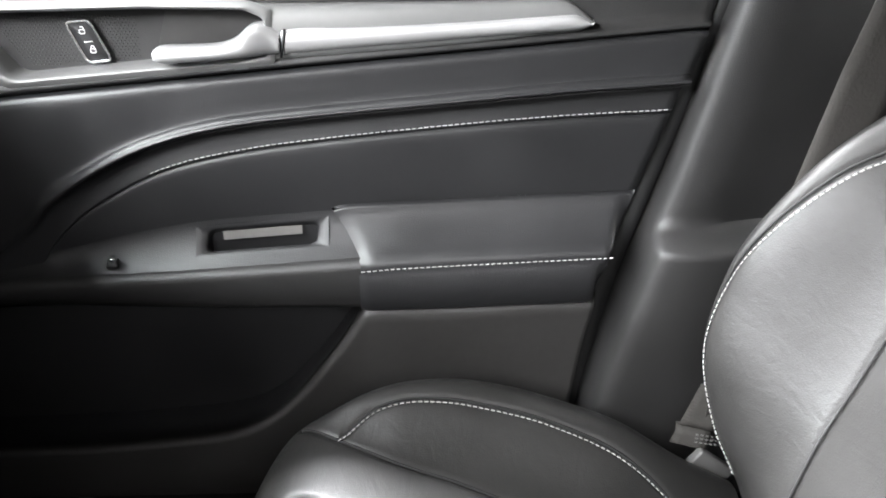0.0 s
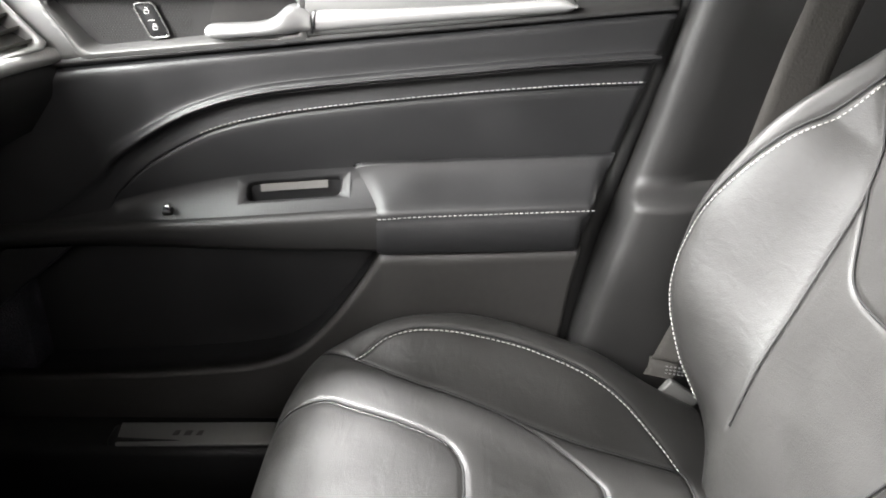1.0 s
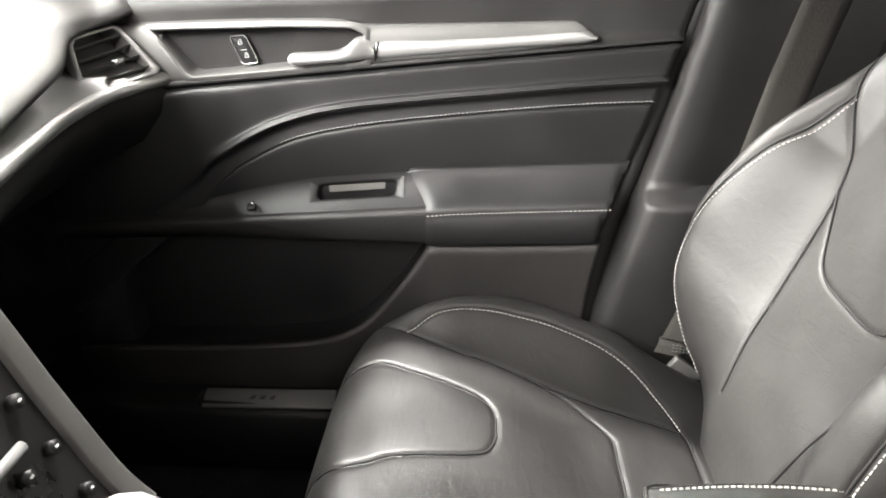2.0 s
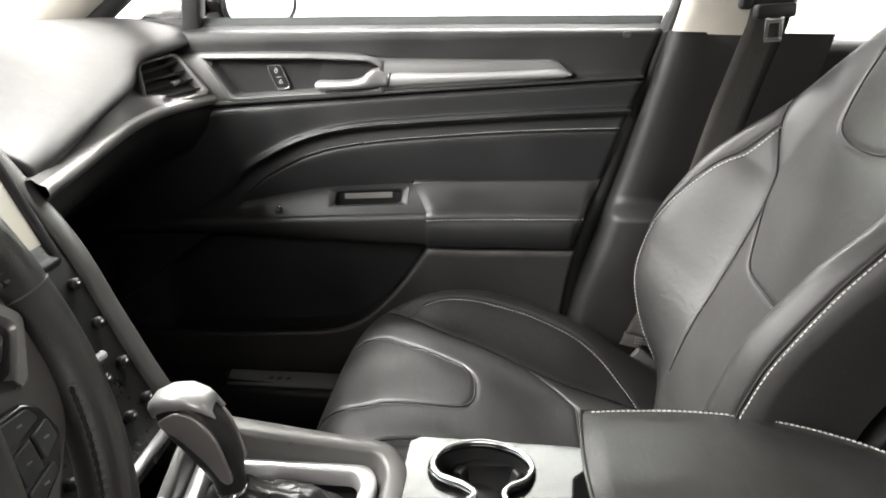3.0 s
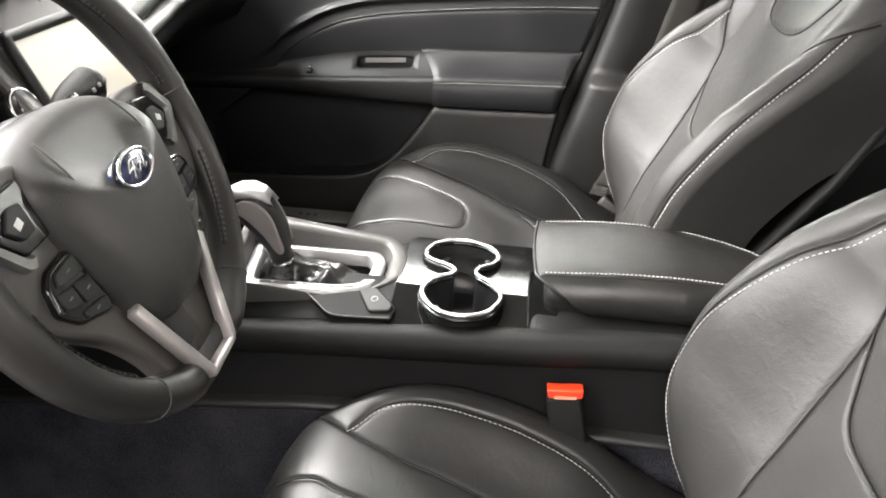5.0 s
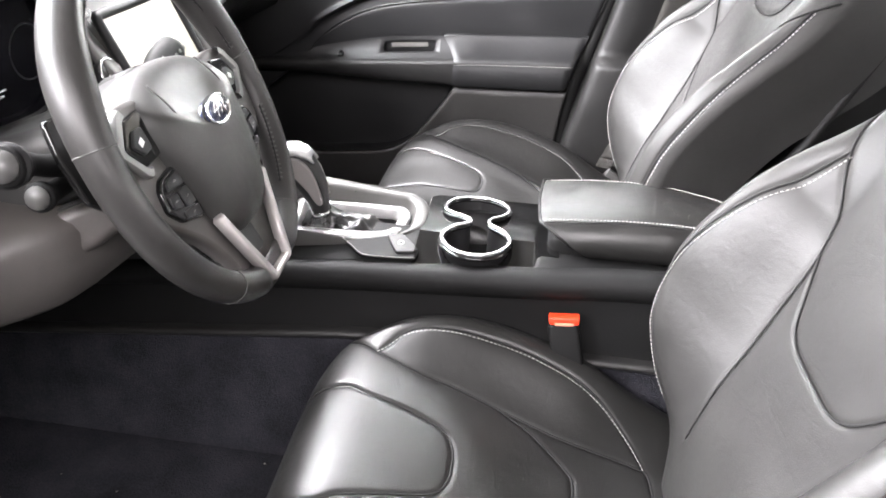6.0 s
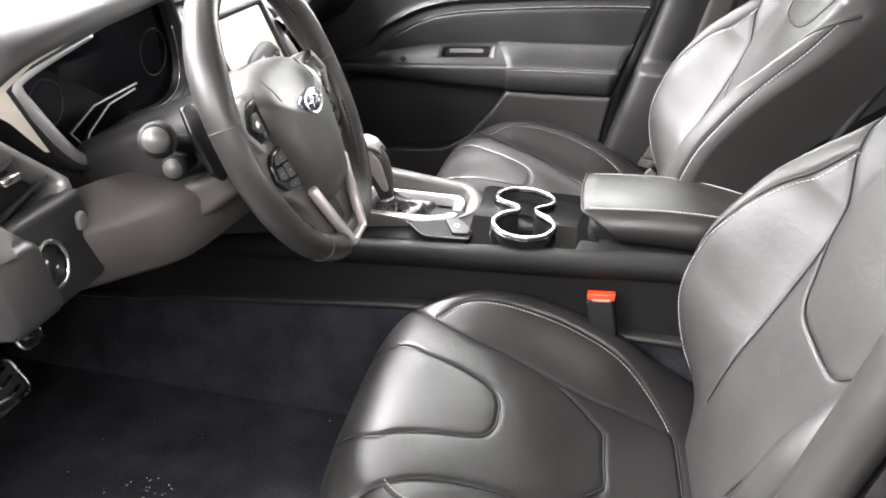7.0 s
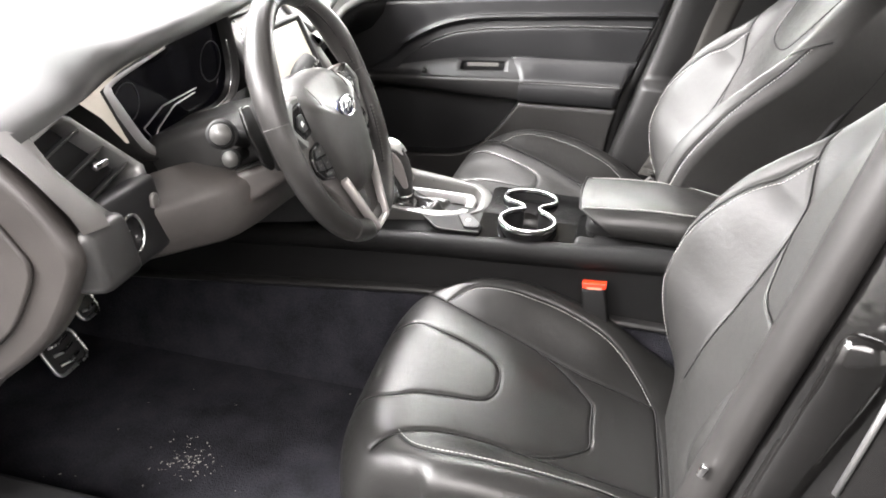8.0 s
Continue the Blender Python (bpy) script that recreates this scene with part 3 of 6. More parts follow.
belt = curve_at([(-0.75, 0.972), (-0.455, 0.983), (-0.156, 0.994), (0.262, 1.007), (0.5, 1.012)])
crease = curve_at([(-0.75, 0.82), (-0.45, 0.855), (-0.27, 0.874), (-0.105, 0.891), (0.06, 0.907), (0.25, 0.926), (0.4, 0.94)])
roll = curve_at([(-0.75, 0.50), (-0.46, 0.700), (-0.407, 0.748), (-0.336, 0.793), (-0.276, 0.818), (-0.207, 0.834), (-0.106, 0.846), (0.006, 0.857), (0.117, 0.868), (0.234, 0.877), (0.4, 0.889)])
stitch = curve_at([(-0.75, 0.42), (-0.46, 0.650), (-0.417, 0.697), (-0.375, 0.735), (-0.323, 0.766), (-0.275, 0.786), (-0.211, 0.801), (-0.13, 0.813), (0.006, 0.828), (0.12, 0.838), (0.222, 0.844), (0.4, 0.853)])
ledge = curve_at([(-0.75, 0.645), (-0.47, 0.664), (-0.351, 0.672), (-0.231, 0.682), (-0.094, 0.693), (0.0, 0.70), (0.4, 0.72)])
lip = curve_at([(-0.75, 0.43), (-0.454, 0.439), (-0.354, 0.446), (-0.254, 0.459), (-0.199, 0.485), (-0.157, 0.528), (-0.116, 0.584), (-0.087, 0.631), (-0.084, 0.6325), (0.008, 0.635), (0.181, 0.643), (0.4, 0.65)])
rear_edge = curve_at([(0.25, 0.10), (0.35, 0.14), (0.513, 0.151), (0.627, 0.165), (0.736, 0.195), (0.879, 0.237), (0.983, 0.270), (1.05, 0.29)])
FRONT_X = -0.66


def band(low, high, profile, x0=FRONT_X, x1=None, nx=90, nz=10, wave=None):
    """A strip of door skin between two curves. profile: 0 (low) to 1 (high) and x -> y."""
    rows = []
    for i in range(nx + 1):
        row = []
        for j in range(nz + 1):
            t = j / nz
            end = x1 if x1 is not None else 0.27
            x = x0 + (end - x0) * i / nx
            z = low(x) + (high(x) - low(x)) * t
            if x1 is None:
                x = x0 + (rear_edge(z) - x0) * i / nx
                z = low(x) + (high(x) - low(x)) * t
            row.append(Vector((x, profile(t, x), z)))
        rows.append(row)
    return loft(rows[::-1])


def kf(*pairs):
    ts, ys = [p[0] for p in pairs], [p[1] for p in pairs]
    line = curve_at(pairs)
    return line


def front_door():
    door = thing("door_1", "closed black front passenger door with stitched vinyl panel", "door", kind="structure")
    # upper panel, rolled over at the window
    up = kf((0, 0.7875), (0.02, 0.7840), (0.05, 0.7845), (0.10, 0.7905), (0.16, 0.7945), (0.3, 0.796), (0.7, 0.797), (0.86, 0.797), (0.95, 0.803), (1.0, 0.815))
    upper_panel = thick(part("upper_panel", band(lambda x: crease(x) + 0.001, belt, lambda t, x: up(t), nz=24), PLASTIC, door, "black grained upper door panel"), 0.012)
    top = band(belt, lambda x: belt(x) + 0.006, lambda t, x: 0.815 + 0.03 * t)
    part("window_ledge", top, PLASTIC, door, "black grained ledge under the window")
    part("window_seal", band(lambda x: belt(x) + 0.001, lambda x: belt(x) + 0.016, lambda t, x: 0.829 + 0.004 * t), RUBBER, door, "black rubber window seal")
    # strip below the crease
    st = kf((0, 0.7700), (0.04, 0.7702), (0.09, 0.7745), (0.15, 0.7785), (0.3, 0.7795), (0.6, 0.7795), (0.88, 0.7800), (0.96, 0.7835), (1.0, 0.788))
    fade = lambda x: smooth01(-0.50, -0.35, x)
    thick(part("shoulder_strip", band(roll, crease, lambda t, x: 0.7845 + (st(t) - 0.7845) * (fade(x) if t < 0.85 else 1.0 if t > 0.95 else max(fade(x), (t - 0.85) * 10)), nz=28), VINYL, door, "black vinyl shoulder strip"), 0.01)
    # valley between the roll and the stitched seam
    va = kf((0, 0.7885), (0.06, 0.7875), (0.3, 0.7885), (0.6, 0.7890), (0.80, 0.7862), (0.91, 0.7785), (0.97, 0.7725), (1.0, 0.7710))
    thick(part("roll", band(stitch, roll, lambda t, x: 0.7845 + (va(t) - 0.7845) * fade(x), nz=28), VINYL, door, "black vinyl fold over the insert"), 0.01)
    ins = kf((0, 0.800), (0.15, 0.797), (0.5, 0.792), (0.85, 0.7885), (0.97, 0.7882), (1.0, 0.7895))
    thick(part("insert", band(lambda x: min(ledge(x), stitch(x) - 0.004) + 0.0, stitch, lambda t, x: ins(t) + (0.7845 - ins(t)) * (1 - fade(x)) * t, nz=20), VINYL, door, "soft black vinyl door insert"), 0.01)
    line = [Vector((x, 0.7866, stitch(x) + 0.003)) for x in np.linspace(-0.30, 0.222, 160)]
    part("stitching", stitches(line, normal=(0, -1, 0)), THREAD, door, "pale grey thread")
    # armrest: a sloping top from the insert down to the edge, then the front face
    def shelf(x, grow=0.0):
        z, out = ledge(x), 0.757 + 0.016 * smooth01(-0.2, -0.6, x)
        rise = 0.046 * smooth01(-0.62, -0.22, x)
        return z, out - grow, rise

    def slope(x, t, grow=0.0):
        """Along the top, t = 0 at the edge and 1 at the insert."""
        z, out, rise = shelf(x, grow)
        top = ins(min(1.0, rise / max(0.01, stitch(x) - ledge(x))))
        return Vector((x, out + 0.010 + (top - 0.0015 - out - 0.010) * (1 - (1 - min(t, 1.0)) ** 1.9), z + grow * 0.8 + rise * t))
    xa, xb, ta, tb = -0.2640, -0.1230, 0.22, 0.88
    xs = list(np.linspace(FRONT_X, xa, 64)) + list(np.linspace(xa, xb, 20))[1:] + list(np.linspace(xb, -0.086, 8))[1:]
    ts = list(np.linspace(0, ta, 4)) + list(np.linspace(ta, tb, 8))[1:] + list(np.linspace(tb, 1, 3))[1:]
    verts, faces = [slope(x, t) for x in xs for t in ts], []
    for i in range(len(xs) - 1):
        for j in range(len(ts) - 1):
            if not (xa < (xs[i] + xs[i + 1]) / 2 < xb and ta < (ts[j] + ts[j + 1]) / 2 < tb):
                k = i * len(ts) + j
                faces.append((k, k + 1, k + 1 + len(ts), k + len(ts)))
    part("armrest_top", mesh_of("armrest_top", verts, faces), VINYL, door, "black vinyl armrest top")
    rows = []
    for x in xs:
        z, out, rise = shelf(x)
        rows.append([Vector((x, y, zz)) for y, zz in ((out + 0.010, z), (out + 0.004, z - 0.002), (out + 0.001, z - 0.006), (out, z - 0.011), (out + 0.002, z - 0.03), (out + 0.006, 0.640), (out + 0.010, 0.634), (0.80, 0.633), (0.85, 0.633))])
    part("armrest_ledge", loft(rows), PLASTIC, door, "black grained plastic armrest ledge")
    rows = []
    for i, x in enumerate(np.linspace(-0.090, 0.215, 50)):
        z, out, rise = shelf(x, 0.004)
        low_z = 0.633 + 0.010 * (x + 0.09) / 0.27
        skew = lambda t: -0.030 * t * smooth01(0.02, -0.09, x)
        tuck = 0.012 * (1 - smooth01(-0.090, -0.080, x))
        row = []
        for t in (1.05, 1.0, 0.85, 0.6, 0.35, 0.15, 0.0):
            p = slope(x, t, 0.004 - tuck * 0.35)
            row.append(Vector((p.x + skew(t), p.y, p.z - (0.006 if t > 1 else 0) + 0.002 * math.sin(math.pi * min(1, t)))))
        for y, zz in ((out + 0.003, z - 0.002), (out, z - 0.009), (out + 0.0015, z - 0.0135), (out - 0.001, z - 0.018), (out + 0.001, low_z + 0.004), (out + 0.006, low_z), (0.80, low_z), (0.83, low_z)):
            row.append(Vector((x, y + tuck * 0.4, zz)))
        rows.append([Vector((min(q.x, rear_edge(q.z)), q.y + (0.792 - q.y) * smooth01(rear_edge(q.z) - 0.012, rear_edge(q.z) + 0.001, q.x) if q.y < 0.792 else q.y, q.z)) for q in row])
    pad = part("armrest_pad", loft(rows), VINYL, door, "padded black vinyl armrest")
    line = [Vector((x, shelf(x, 0.004)[1] + 0.0006, ledge(x) - 0.0110)) for x in np.linspace(-0.086, 0.180, 90)]
    part("stitching", stitches(line, normal=(0, -1, 0.2)), THREAD, pad, "pale grey thread")
    # lower panel with the map pocket's mouth
    lo = kf((0, 0.80), (0.3, 0.785), (0.8, 0.776), (0.95, 0.773), (0.985, 0.776), (1.0, 0.784))
    thick(part("lower_panel", band(lambda x: 0.33, lip, lambda t, x: lo(t), nz=26, nx=150), SCUFFED, door, "black grained lower door panel, scuffed"), 0.008)
    rows = [[Vector((x, y, lip(x) + (0.001 if y < 0.8 else -0.012))) for y in (0.780, 0.80, 0.83, 0.862)] for x in np.linspace(FRONT_X, -0.084, 70)]
    part("pocket_floor", loft(rows), DARK, door, "dark map pocket lining")
    part("pocket_back", block((0.62, 0.01, 0.30), (-0.38, 0.866, 0.55), 0.002), DARK, door, "dark map pocket lining")
    # pull cup let into the sloping top
    def cup_ring(w, h, r, deep, skew=0.10):
        return [slope(-0.1935 + u + skew * v, 0.55 + v / 0.058) + Vector((0, 0.70, -0.71)) * deep for u, v in rounded(w, h, r)]
    me = loft([cup_ring(xb - xa, (tb - ta) * 0.058, 0.0003, 0.0, 0.0), cup_ring(0.121, 0.0285, 0.009, 0.0), cup_ring(0.118, 0.0265, 0.008, 0.0016), cup_ring(0.115, 0.025, 0.007, 0.006), cup_ring(0.11, 0.022, 0.006, 0.035)], True)
    part("pull_cup", auto_smooth(me, 75), VINYL, door, "dark recessed pull handle")
    part("cup_plate", loft([[slope(x, 0.76) + Vector((0, 0.001, -0.003)), slope(x, 0.73) + Vector((0, 0.002, -0.012))] for x in np.linspace(-0.236, -0.152, 6)]), GREY, door, "pale grey strip on the rear wall of the pull handle")
    # small window switch
    part("window_switch", block((0.013, 0.012, 0.008), (-0.352, 0.778, 0.682), 0.003, (40, -4, 0)), DARK, door)
    part("switch_tip", block((0.006, 0.008, 0.007), (-0.348, 0.771, 0.690), 0.002, (20, -4, 0)), CHROME, door, "chrome switch lip")
    return door, upper_panel


door, upper_panel = front_door()


def door_fittings():
    """Handle bezel, lock switch, handle and silver strip of the far door."""
    # silver surround: a long tapering frame
    hi = curve_at([(-0.56, 0.938), (-0.50, 0.944), (-0.355, 0.951), (-0.245, 0.953), (-0.205, 0.9515), (-0.175, 0.9465), (-0.096, 0.9475), (0.02, 0.950), (0.098, 0.9525), (0.118, 0.950), (0.142, 0.932)])
    lo = curve_at([(-0.56, 0.850), (-0.47, 0.858), (-0.43, 0.864), (-0.286, 0.880), (-0.165, 0.892), (0.0, 0.907), (0.09, 0.918), (0.128, 0.9225), (0.142, 0.931)])
    prof = kf((0, 0.794), (0.06, 0.787), (0.3, 0.784), (0.7, 0.785), (0.92, 0.789), (1.0, 0.797))
    pocket = [(-0.460, 0.931), (-0.423, 0.876), (-0.414, 0.8735), (-0.284, 0.8860), (-0.20, 0.8930), (-0.172, 0.898), (-0.172, 0.935), (-0.19, 0.9425), (-0.285, 0.943), (-0.468, 0.937)]
    cut_hole(upper_panel.data, pocket, 0.004)
    surround = thick(part("handle_surround", band(lo, hi, lambda t, x: prof(t), -0.56, 0.1415, 100, 16), SURROUND, door, "satin grey handle surround"), 0.004)
    cut_hole(surround.data, pocket, -0.001)
    s_hi = curve_at([(-0.165, 0.922), (-0.14, 0.9265), (-0.077, 0.9275), (0.032, 0.9335), (0.11, 0.9395), (0.125, 0.9385), (0.1395, 0.931)])
    s_lo = curve_at([(-0.165, 0.8985), (-0.10, 0.905), (0.033, 0.917), (0.10, 0.9222), (0.128, 0.925), (0.1395, 0.9305)])
    sp = kf((0, 0.788), (0.15, 0.7815), (0.5, 0.7795), (0.85, 0.7815), (1.0, 0.788))
    thick(part("silver_strip", band(s_lo, s_hi, lambda t, x: sp(t), -0.1575, 0.139, 70, 12), SILVER, door, "satin silver trim strip"), 0.003)
    # pocket behind the lever: rolled edge, walls and a meshed plate let in
    edge_of = lambda grow: round_poly([(x + grow * (1 if x > -0.32 else -1), z + grow * (1 if z > 0.915 else -1)) for x, z in pocket], 0.005)
    rows = [[Vector((x, y, z)) for x, z in edge_of(g)] for g, y in ((0.007, 0.7850), (0.004, 0.7825), (0.001, 0.7815), (-0.001, 0.7830), (-0.003, 0.7960), (-0.005, 0.8115))]
    part("pocket_edge", auto_smooth(loft(rows, True), 50), SURROUND, door, "satin grey edge and wall of the handle pocket")
    part("bezel", prism([(x, z) for x, z in edge_of(0.001)], 0.003, (0, 0.8135, 0), (90, 0, 0)), PLASTIC, door, "black finely meshed handle bezel")
    # fine mesh of studs on the bezel
    verts, faces = [], []
    for i in range(46):
        for j in range(22):
            x, z = -0.468 + 0.0037 * i + (0.0018 if j % 2 else 0), 0.876 + 0.0029 * j
            if z < 0.880 + (x + 0.43) * 0.09 or z > 0.932 or x > -0.300 or x < -0.446 + (0.933 - z) * 0.74:
                continue
            k = len(verts)
            verts += [(x + dx, 0.8105 - (0.0008 if abs(dx) + abs(dz) < 0.0005 else 0), z + dz) for dx, dz in ((-0.0011, 0), (0, -0.0011), (0.0011, 0), (0, 0.0011), (0, 0))]
            faces += [(k, k + 1, k + 4), (k + 1, k + 2, k + 4), (k + 2, k + 3, k + 4), (k + 3, k, k + 4)]
    part("speaker_mesh", mesh_of("speaker_mesh", verts, faces, False), PLASTIC, door, "fine black mesh studs")
    # lock switch: two keys in a leaning chrome ring
    lean = lambda x, z: Vector((-0.347 + x - 0.42 * z, 0, 0.908 + z + 0.10 * x))
    at = lambda pts, y: [lean(x, z) + Vector((0, y, 0)) for x, z in pts]
    sw = part("lock_switch", loft([at(rounded(0.0215, 0.036, 0.004), 0.809), at(rounded(0.0205, 0.035, 0.004), 0.8045), at(rounded(0.004, 0.018, 0.001), 0.8040)], True, True), DARK, door, "black door lock switch in a chrome ring")
    part("switch_ring", tube(at(rounded(0.0235, 0.038, 0.005), 0.8045), 0.0014, 8, True), BRIGHT, sw, "chrome ring")
    for dz in (0.0095, -0.0085):
        c = lean(0, dz)
        body = [Vector((c.x + x, 0.8030, c.z + z)) for x, z in rounded(0.0050, 0.0036, 0.001, 3)]
        part("symbol", tube(body, 0.0005, 5, True), WHITE, sw, "white padlock outline")
        hoop = [Vector((c.x - 0.0017 * math.cos(a), 0.8030, c.z + 0.0022 + 0.0026 * math.sin(a))) for a in np.linspace(0 if dz < 0 else 0.7, math.pi, 9)]
        part("symbol", tube(hoop, 0.0005, 5), WHITE, sw, "white padlock hoop")
    part("divider", tube(at([(-0.0035, 0.0), (0.0045, 0.0)], 0.8032), 0.0005, 5), WHITE, sw, "white divider line")
    # handle cup and lever
    part("handle_cup", prism([(-0.284, 0.896), (-0.270, 0.9385), (-0.200, 0.941), (-0.176, 0.933), (-0.176, 0.900)], 0.0015, (0, 0.8095, 0), (90, 0, 0), 0.0005), SCUFFED, door, "dark recessed handle cup")
    l_lo = curve_at([(-0.284, 0.8935), (-0.275, 0.8915), (-0.25, 0.893), (-0.215, 0.896), (-0.19, 0.8975), (-0.166, 0.8995)])
    l_hi = curve_at([(-0.284, 0.9055), (-0.275, 0.9085), (-0.25, 0.9095), (-0.222, 0.9115), (-0.206, 0.917), (-0.194, 0.927), (-0.184, 0.930), (-0.174, 0.927), (-0.166, 0.921)])
    bulge = kf((0, 0.784), (0.08, 0.772), (0.3, 0.7665), (0.7, 0.7670), (0.92, 0.773), (1.0, 0.784))
    thick(part("handle_lever", band(l_lo, l_hi, lambda t, x: bulge(t) + 0.010 * smooth01(-0.20, -0.166, x) + 0.004 * smooth01(-0.276, -0.284, x), -0.284, -0.166, 50, 12), SILVER, door, "satin silver pull lever", m=pose(0.007, 0, 0.0005)), 0.003)
    part("lever_gap", tube([Vector((-0.1655, 0.7805, 0.898)), Vector((-0.163, 0.779, 0.91)), Vector((-0.1605, 0.7805, 0.924))], 0.0014, 6), DARK, door, "dark gap beside the lever", m=pose(0.007, 0, 0.0005))
    part("ledge_screw", joined(prism(rounded(0.013, 0.009, 0.004), 0.003, (0.222, 0.7985, 0.994), (90, 0, 0), 0.001)), MID, door, "round plug on the ledge")


door_fittings()


# ---- middle pillar, sill, belt ----
def pillar_b():
    rows = []
    front = curve_at([(0.28, 0.150), (0.42, 0.158), (0.52, 0.170), (0.62, 0.194), (0.72, 0.220), (0.80, 0.240), (0.90, 0.262), (1.01, 0.288)])
    for z in list(np.linspace(0.30, 0.69, 12)) + [0.700, 0.706, 0.710, 0.714, 0.718, 0.722, 0.728, 0.74] + list(np.linspace(0.77, 1.003, 8)):
        x, k = front(z), smooth01(0.728, 0.706, z)
        rows.append([Vector((x + dx, hi + (lo - hi) * k, z)) for dx, hi, lo in ((-0.004, 0.83, 0.83), (0.0, 0.790, 0.770), (0.003, 0.777, 0.746), (0.008, 0.772, 0.740), (0.020, 0.769, 0.737), (0.034, 0.768, 0.735), (0.060, 0.772, 0.735),
                                                                                 (0.085, 0.781, 0.737), (0.12, 0.790, 0.742), (0.18, 0.80, 0.752), (0.26, 0.815, 0.78))])
    tagged(part("pillar_trim", auto_smooth(loft(rows), 50), PLASTIC), "black grained plastic middle pillar trim behind the door", "pillar", kind="structure")
    rows = []
    for z, xf, y in ((1.000, 0.300, 0.772), (1.10, 0.322, 0.755), (1.2, 0.345, 0.73), (1.33, 0.37, 0.70)):
        rows.append([Vector(q) for q in ((xf - 0.012, y + 0.05, z), (xf - 0.008, y + 0.008, z), (xf + 0.01, y, z), (xf + 0.07, y - 0.002, z), (xf + 0.15, y + 0.006, z), (xf + 0.168, y + 0.05, z))])
    tagged(part("pillar_upper", loft(rows), CREAM), "cream upper middle pillar trim with the belt", "pillar", kind="structure")
    rows = [[Vector((rear_edge(z) + dx, y, z)) for dx, y in ((-0.004, 0.81), (0.002, 0.800), (0.012, 0.798), (0.022, 0.803), (0.03, 0.815))] for z in np.linspace(0.30, 1.03, 24)]
    tagged(part("door_seal", loft(rows), RUBBER), "black rubber door seal between door and pillar", "seal", kind="structure")
    rows = [[Vector((rear_edge(z) + dx, 0.80 + dy, z)) for dx, dy in ((0.0, 0.02), (0.006, -0.004), (0.014, -0.004), (0.024, 0.03))] for z in np.linspace(1.0, 1.32, 8)]
    tagged(part("window_frame", loft(rows), DARK), "black rear frame of the front window", "window frame", kind="structure")


pillar_b()


def sill(y, name):
    plain("sill_" + name, (1.2, 0.14, 0.13), (-0.2, y, 0.29), DARK, "dark door sill trim", "sill", 0.015)


sill(0.79, "far")
sill(-0.585, "near")


def scuff_plate():
    plate = thing("scuff_plate", "brushed steel scuff plate with dark lettering on the sill", "scuff plate", (-0.345, 0.741, 0.3640))
    part("plate", block((0.215, 0.036, 0.004), (0, 0, 0), 0.0015, (20, -1, 0)), SURROUND, plate)
    part("plate_base", block((0.24, 0.034, 0.020), (0, 0.004, -0.012), 0.003), DARK, plate, "dark plastic under the plate")
    bars = [block((w * 0.7, 0.008, 0.001), (x * 0.9, 0.0, 0.0018), 0.0002, (20, -1, 0), 1, lambda c: (c.x + c.y * 0.4, c.y, c.z)) for x, w in ((-0.03, 0.012), (-0.012, 0.014), (0.006, 0.012), (0.024, 0.014), (0.042, 0.010), (0.058, 0.012), (0.076, 0.014))]
    part("lettering", joined(*bars), MID, plate, "dark unreadable lettering")


scuff_plate()


def seat_belt():
    belt_thing = thing("seat_belt", "black seat belt hanging on the middle pillar", "seat belt", (0, 0, 0))
    rows = []
    for x, y, z in ((0.43, 0.70, 1.30), (0.418, 0.705, 1.14), (0.405, 0.705, 1.02), (0.372, 0.70, 0.90), (0.345, 0.695, 0.78), (0.325, 0.70, 0.66), (0.31, 0.705, 0.52)):
        rows.append([Vector((x + k * 0.028, y - 0.002 * k, z)) for k in (-1, -0.5, 0, 0.5, 1)])
    thick(part("webbing", loft(rows), WEBBING, belt_thing), 0.0014)
    tongue = part("tongue", block((0.066, 0.014, 0.020), (0.408, 0.690, 1.040), 0.005, (0, -4, 20)), DARK, belt_thing, "black tongue grip")
    part("tongue_plate", joined(block((0.006, 0.003, 0.036), (0.398, 0.682, 1.016), 0.001, (0, -4, 20)), block((0.006, 0.003, 0.036), (0.420, 0.690, 1.016), 0.001, (0, -4, 20)),
                                block((0.026, 0.003, 0.007), (0.410, 0.686, 1.001), 0.001, (0, -4, 20)), block((0.026, 0.003, 0.007), (0.409, 0.686, 1.027), 0.001, (0, -4, 20))), CHROME, tongue, "chrome tongue plate")
    part("guide", block((0.020, 0.02, 0.024), (0.372, 0.708, 1.052), 0.006), DARK, belt_thing, "black belt guide")
    # lower end by the seat
    rows = []
    for i in range(40):
        f = i / 39
        ripple = 0.0012 * (i % 2)
        rows.append([Vector((0.296 - 0.030 * f + k * 0.017, 0.716 - 0.014 * f - 0.007 * k - ripple + 0.008 * math.exp(-((f - 0.72) / 0.05) ** 2), 0.560 - 0.066 * f)) for k in (-1, -0.5, 0, 0.5, 1)])
    thick(part("webbing_end", loft(rows), WEBBING, belt_thing, "ribbed woven belt end"), 0.003)
    for z0 in (0.5155, 0.5105, 0.5055):
        part("webbing_stitch", stitches([Vector((0.272 + 0.034 * f, 0.693 - 0.012 * f, z0 + 0.002 * f)) for f in np.linspace(0, 1, 12)], step=0.005, length=0.003, wide=0.0014, lift=0.0012, normal=(0, -1, 0.3)), THREAD_DARK, belt_thing, "pale zigzag thread")
    part("anchor", block((0.05, 0.012, 0.024), (0.292, 0.692, 0.474), 0.003, (0, 35, 0)), MID, belt_thing, "dark grey belt anchor plate")


seat_belt()


# ---- centre console ----
CY = 0.125
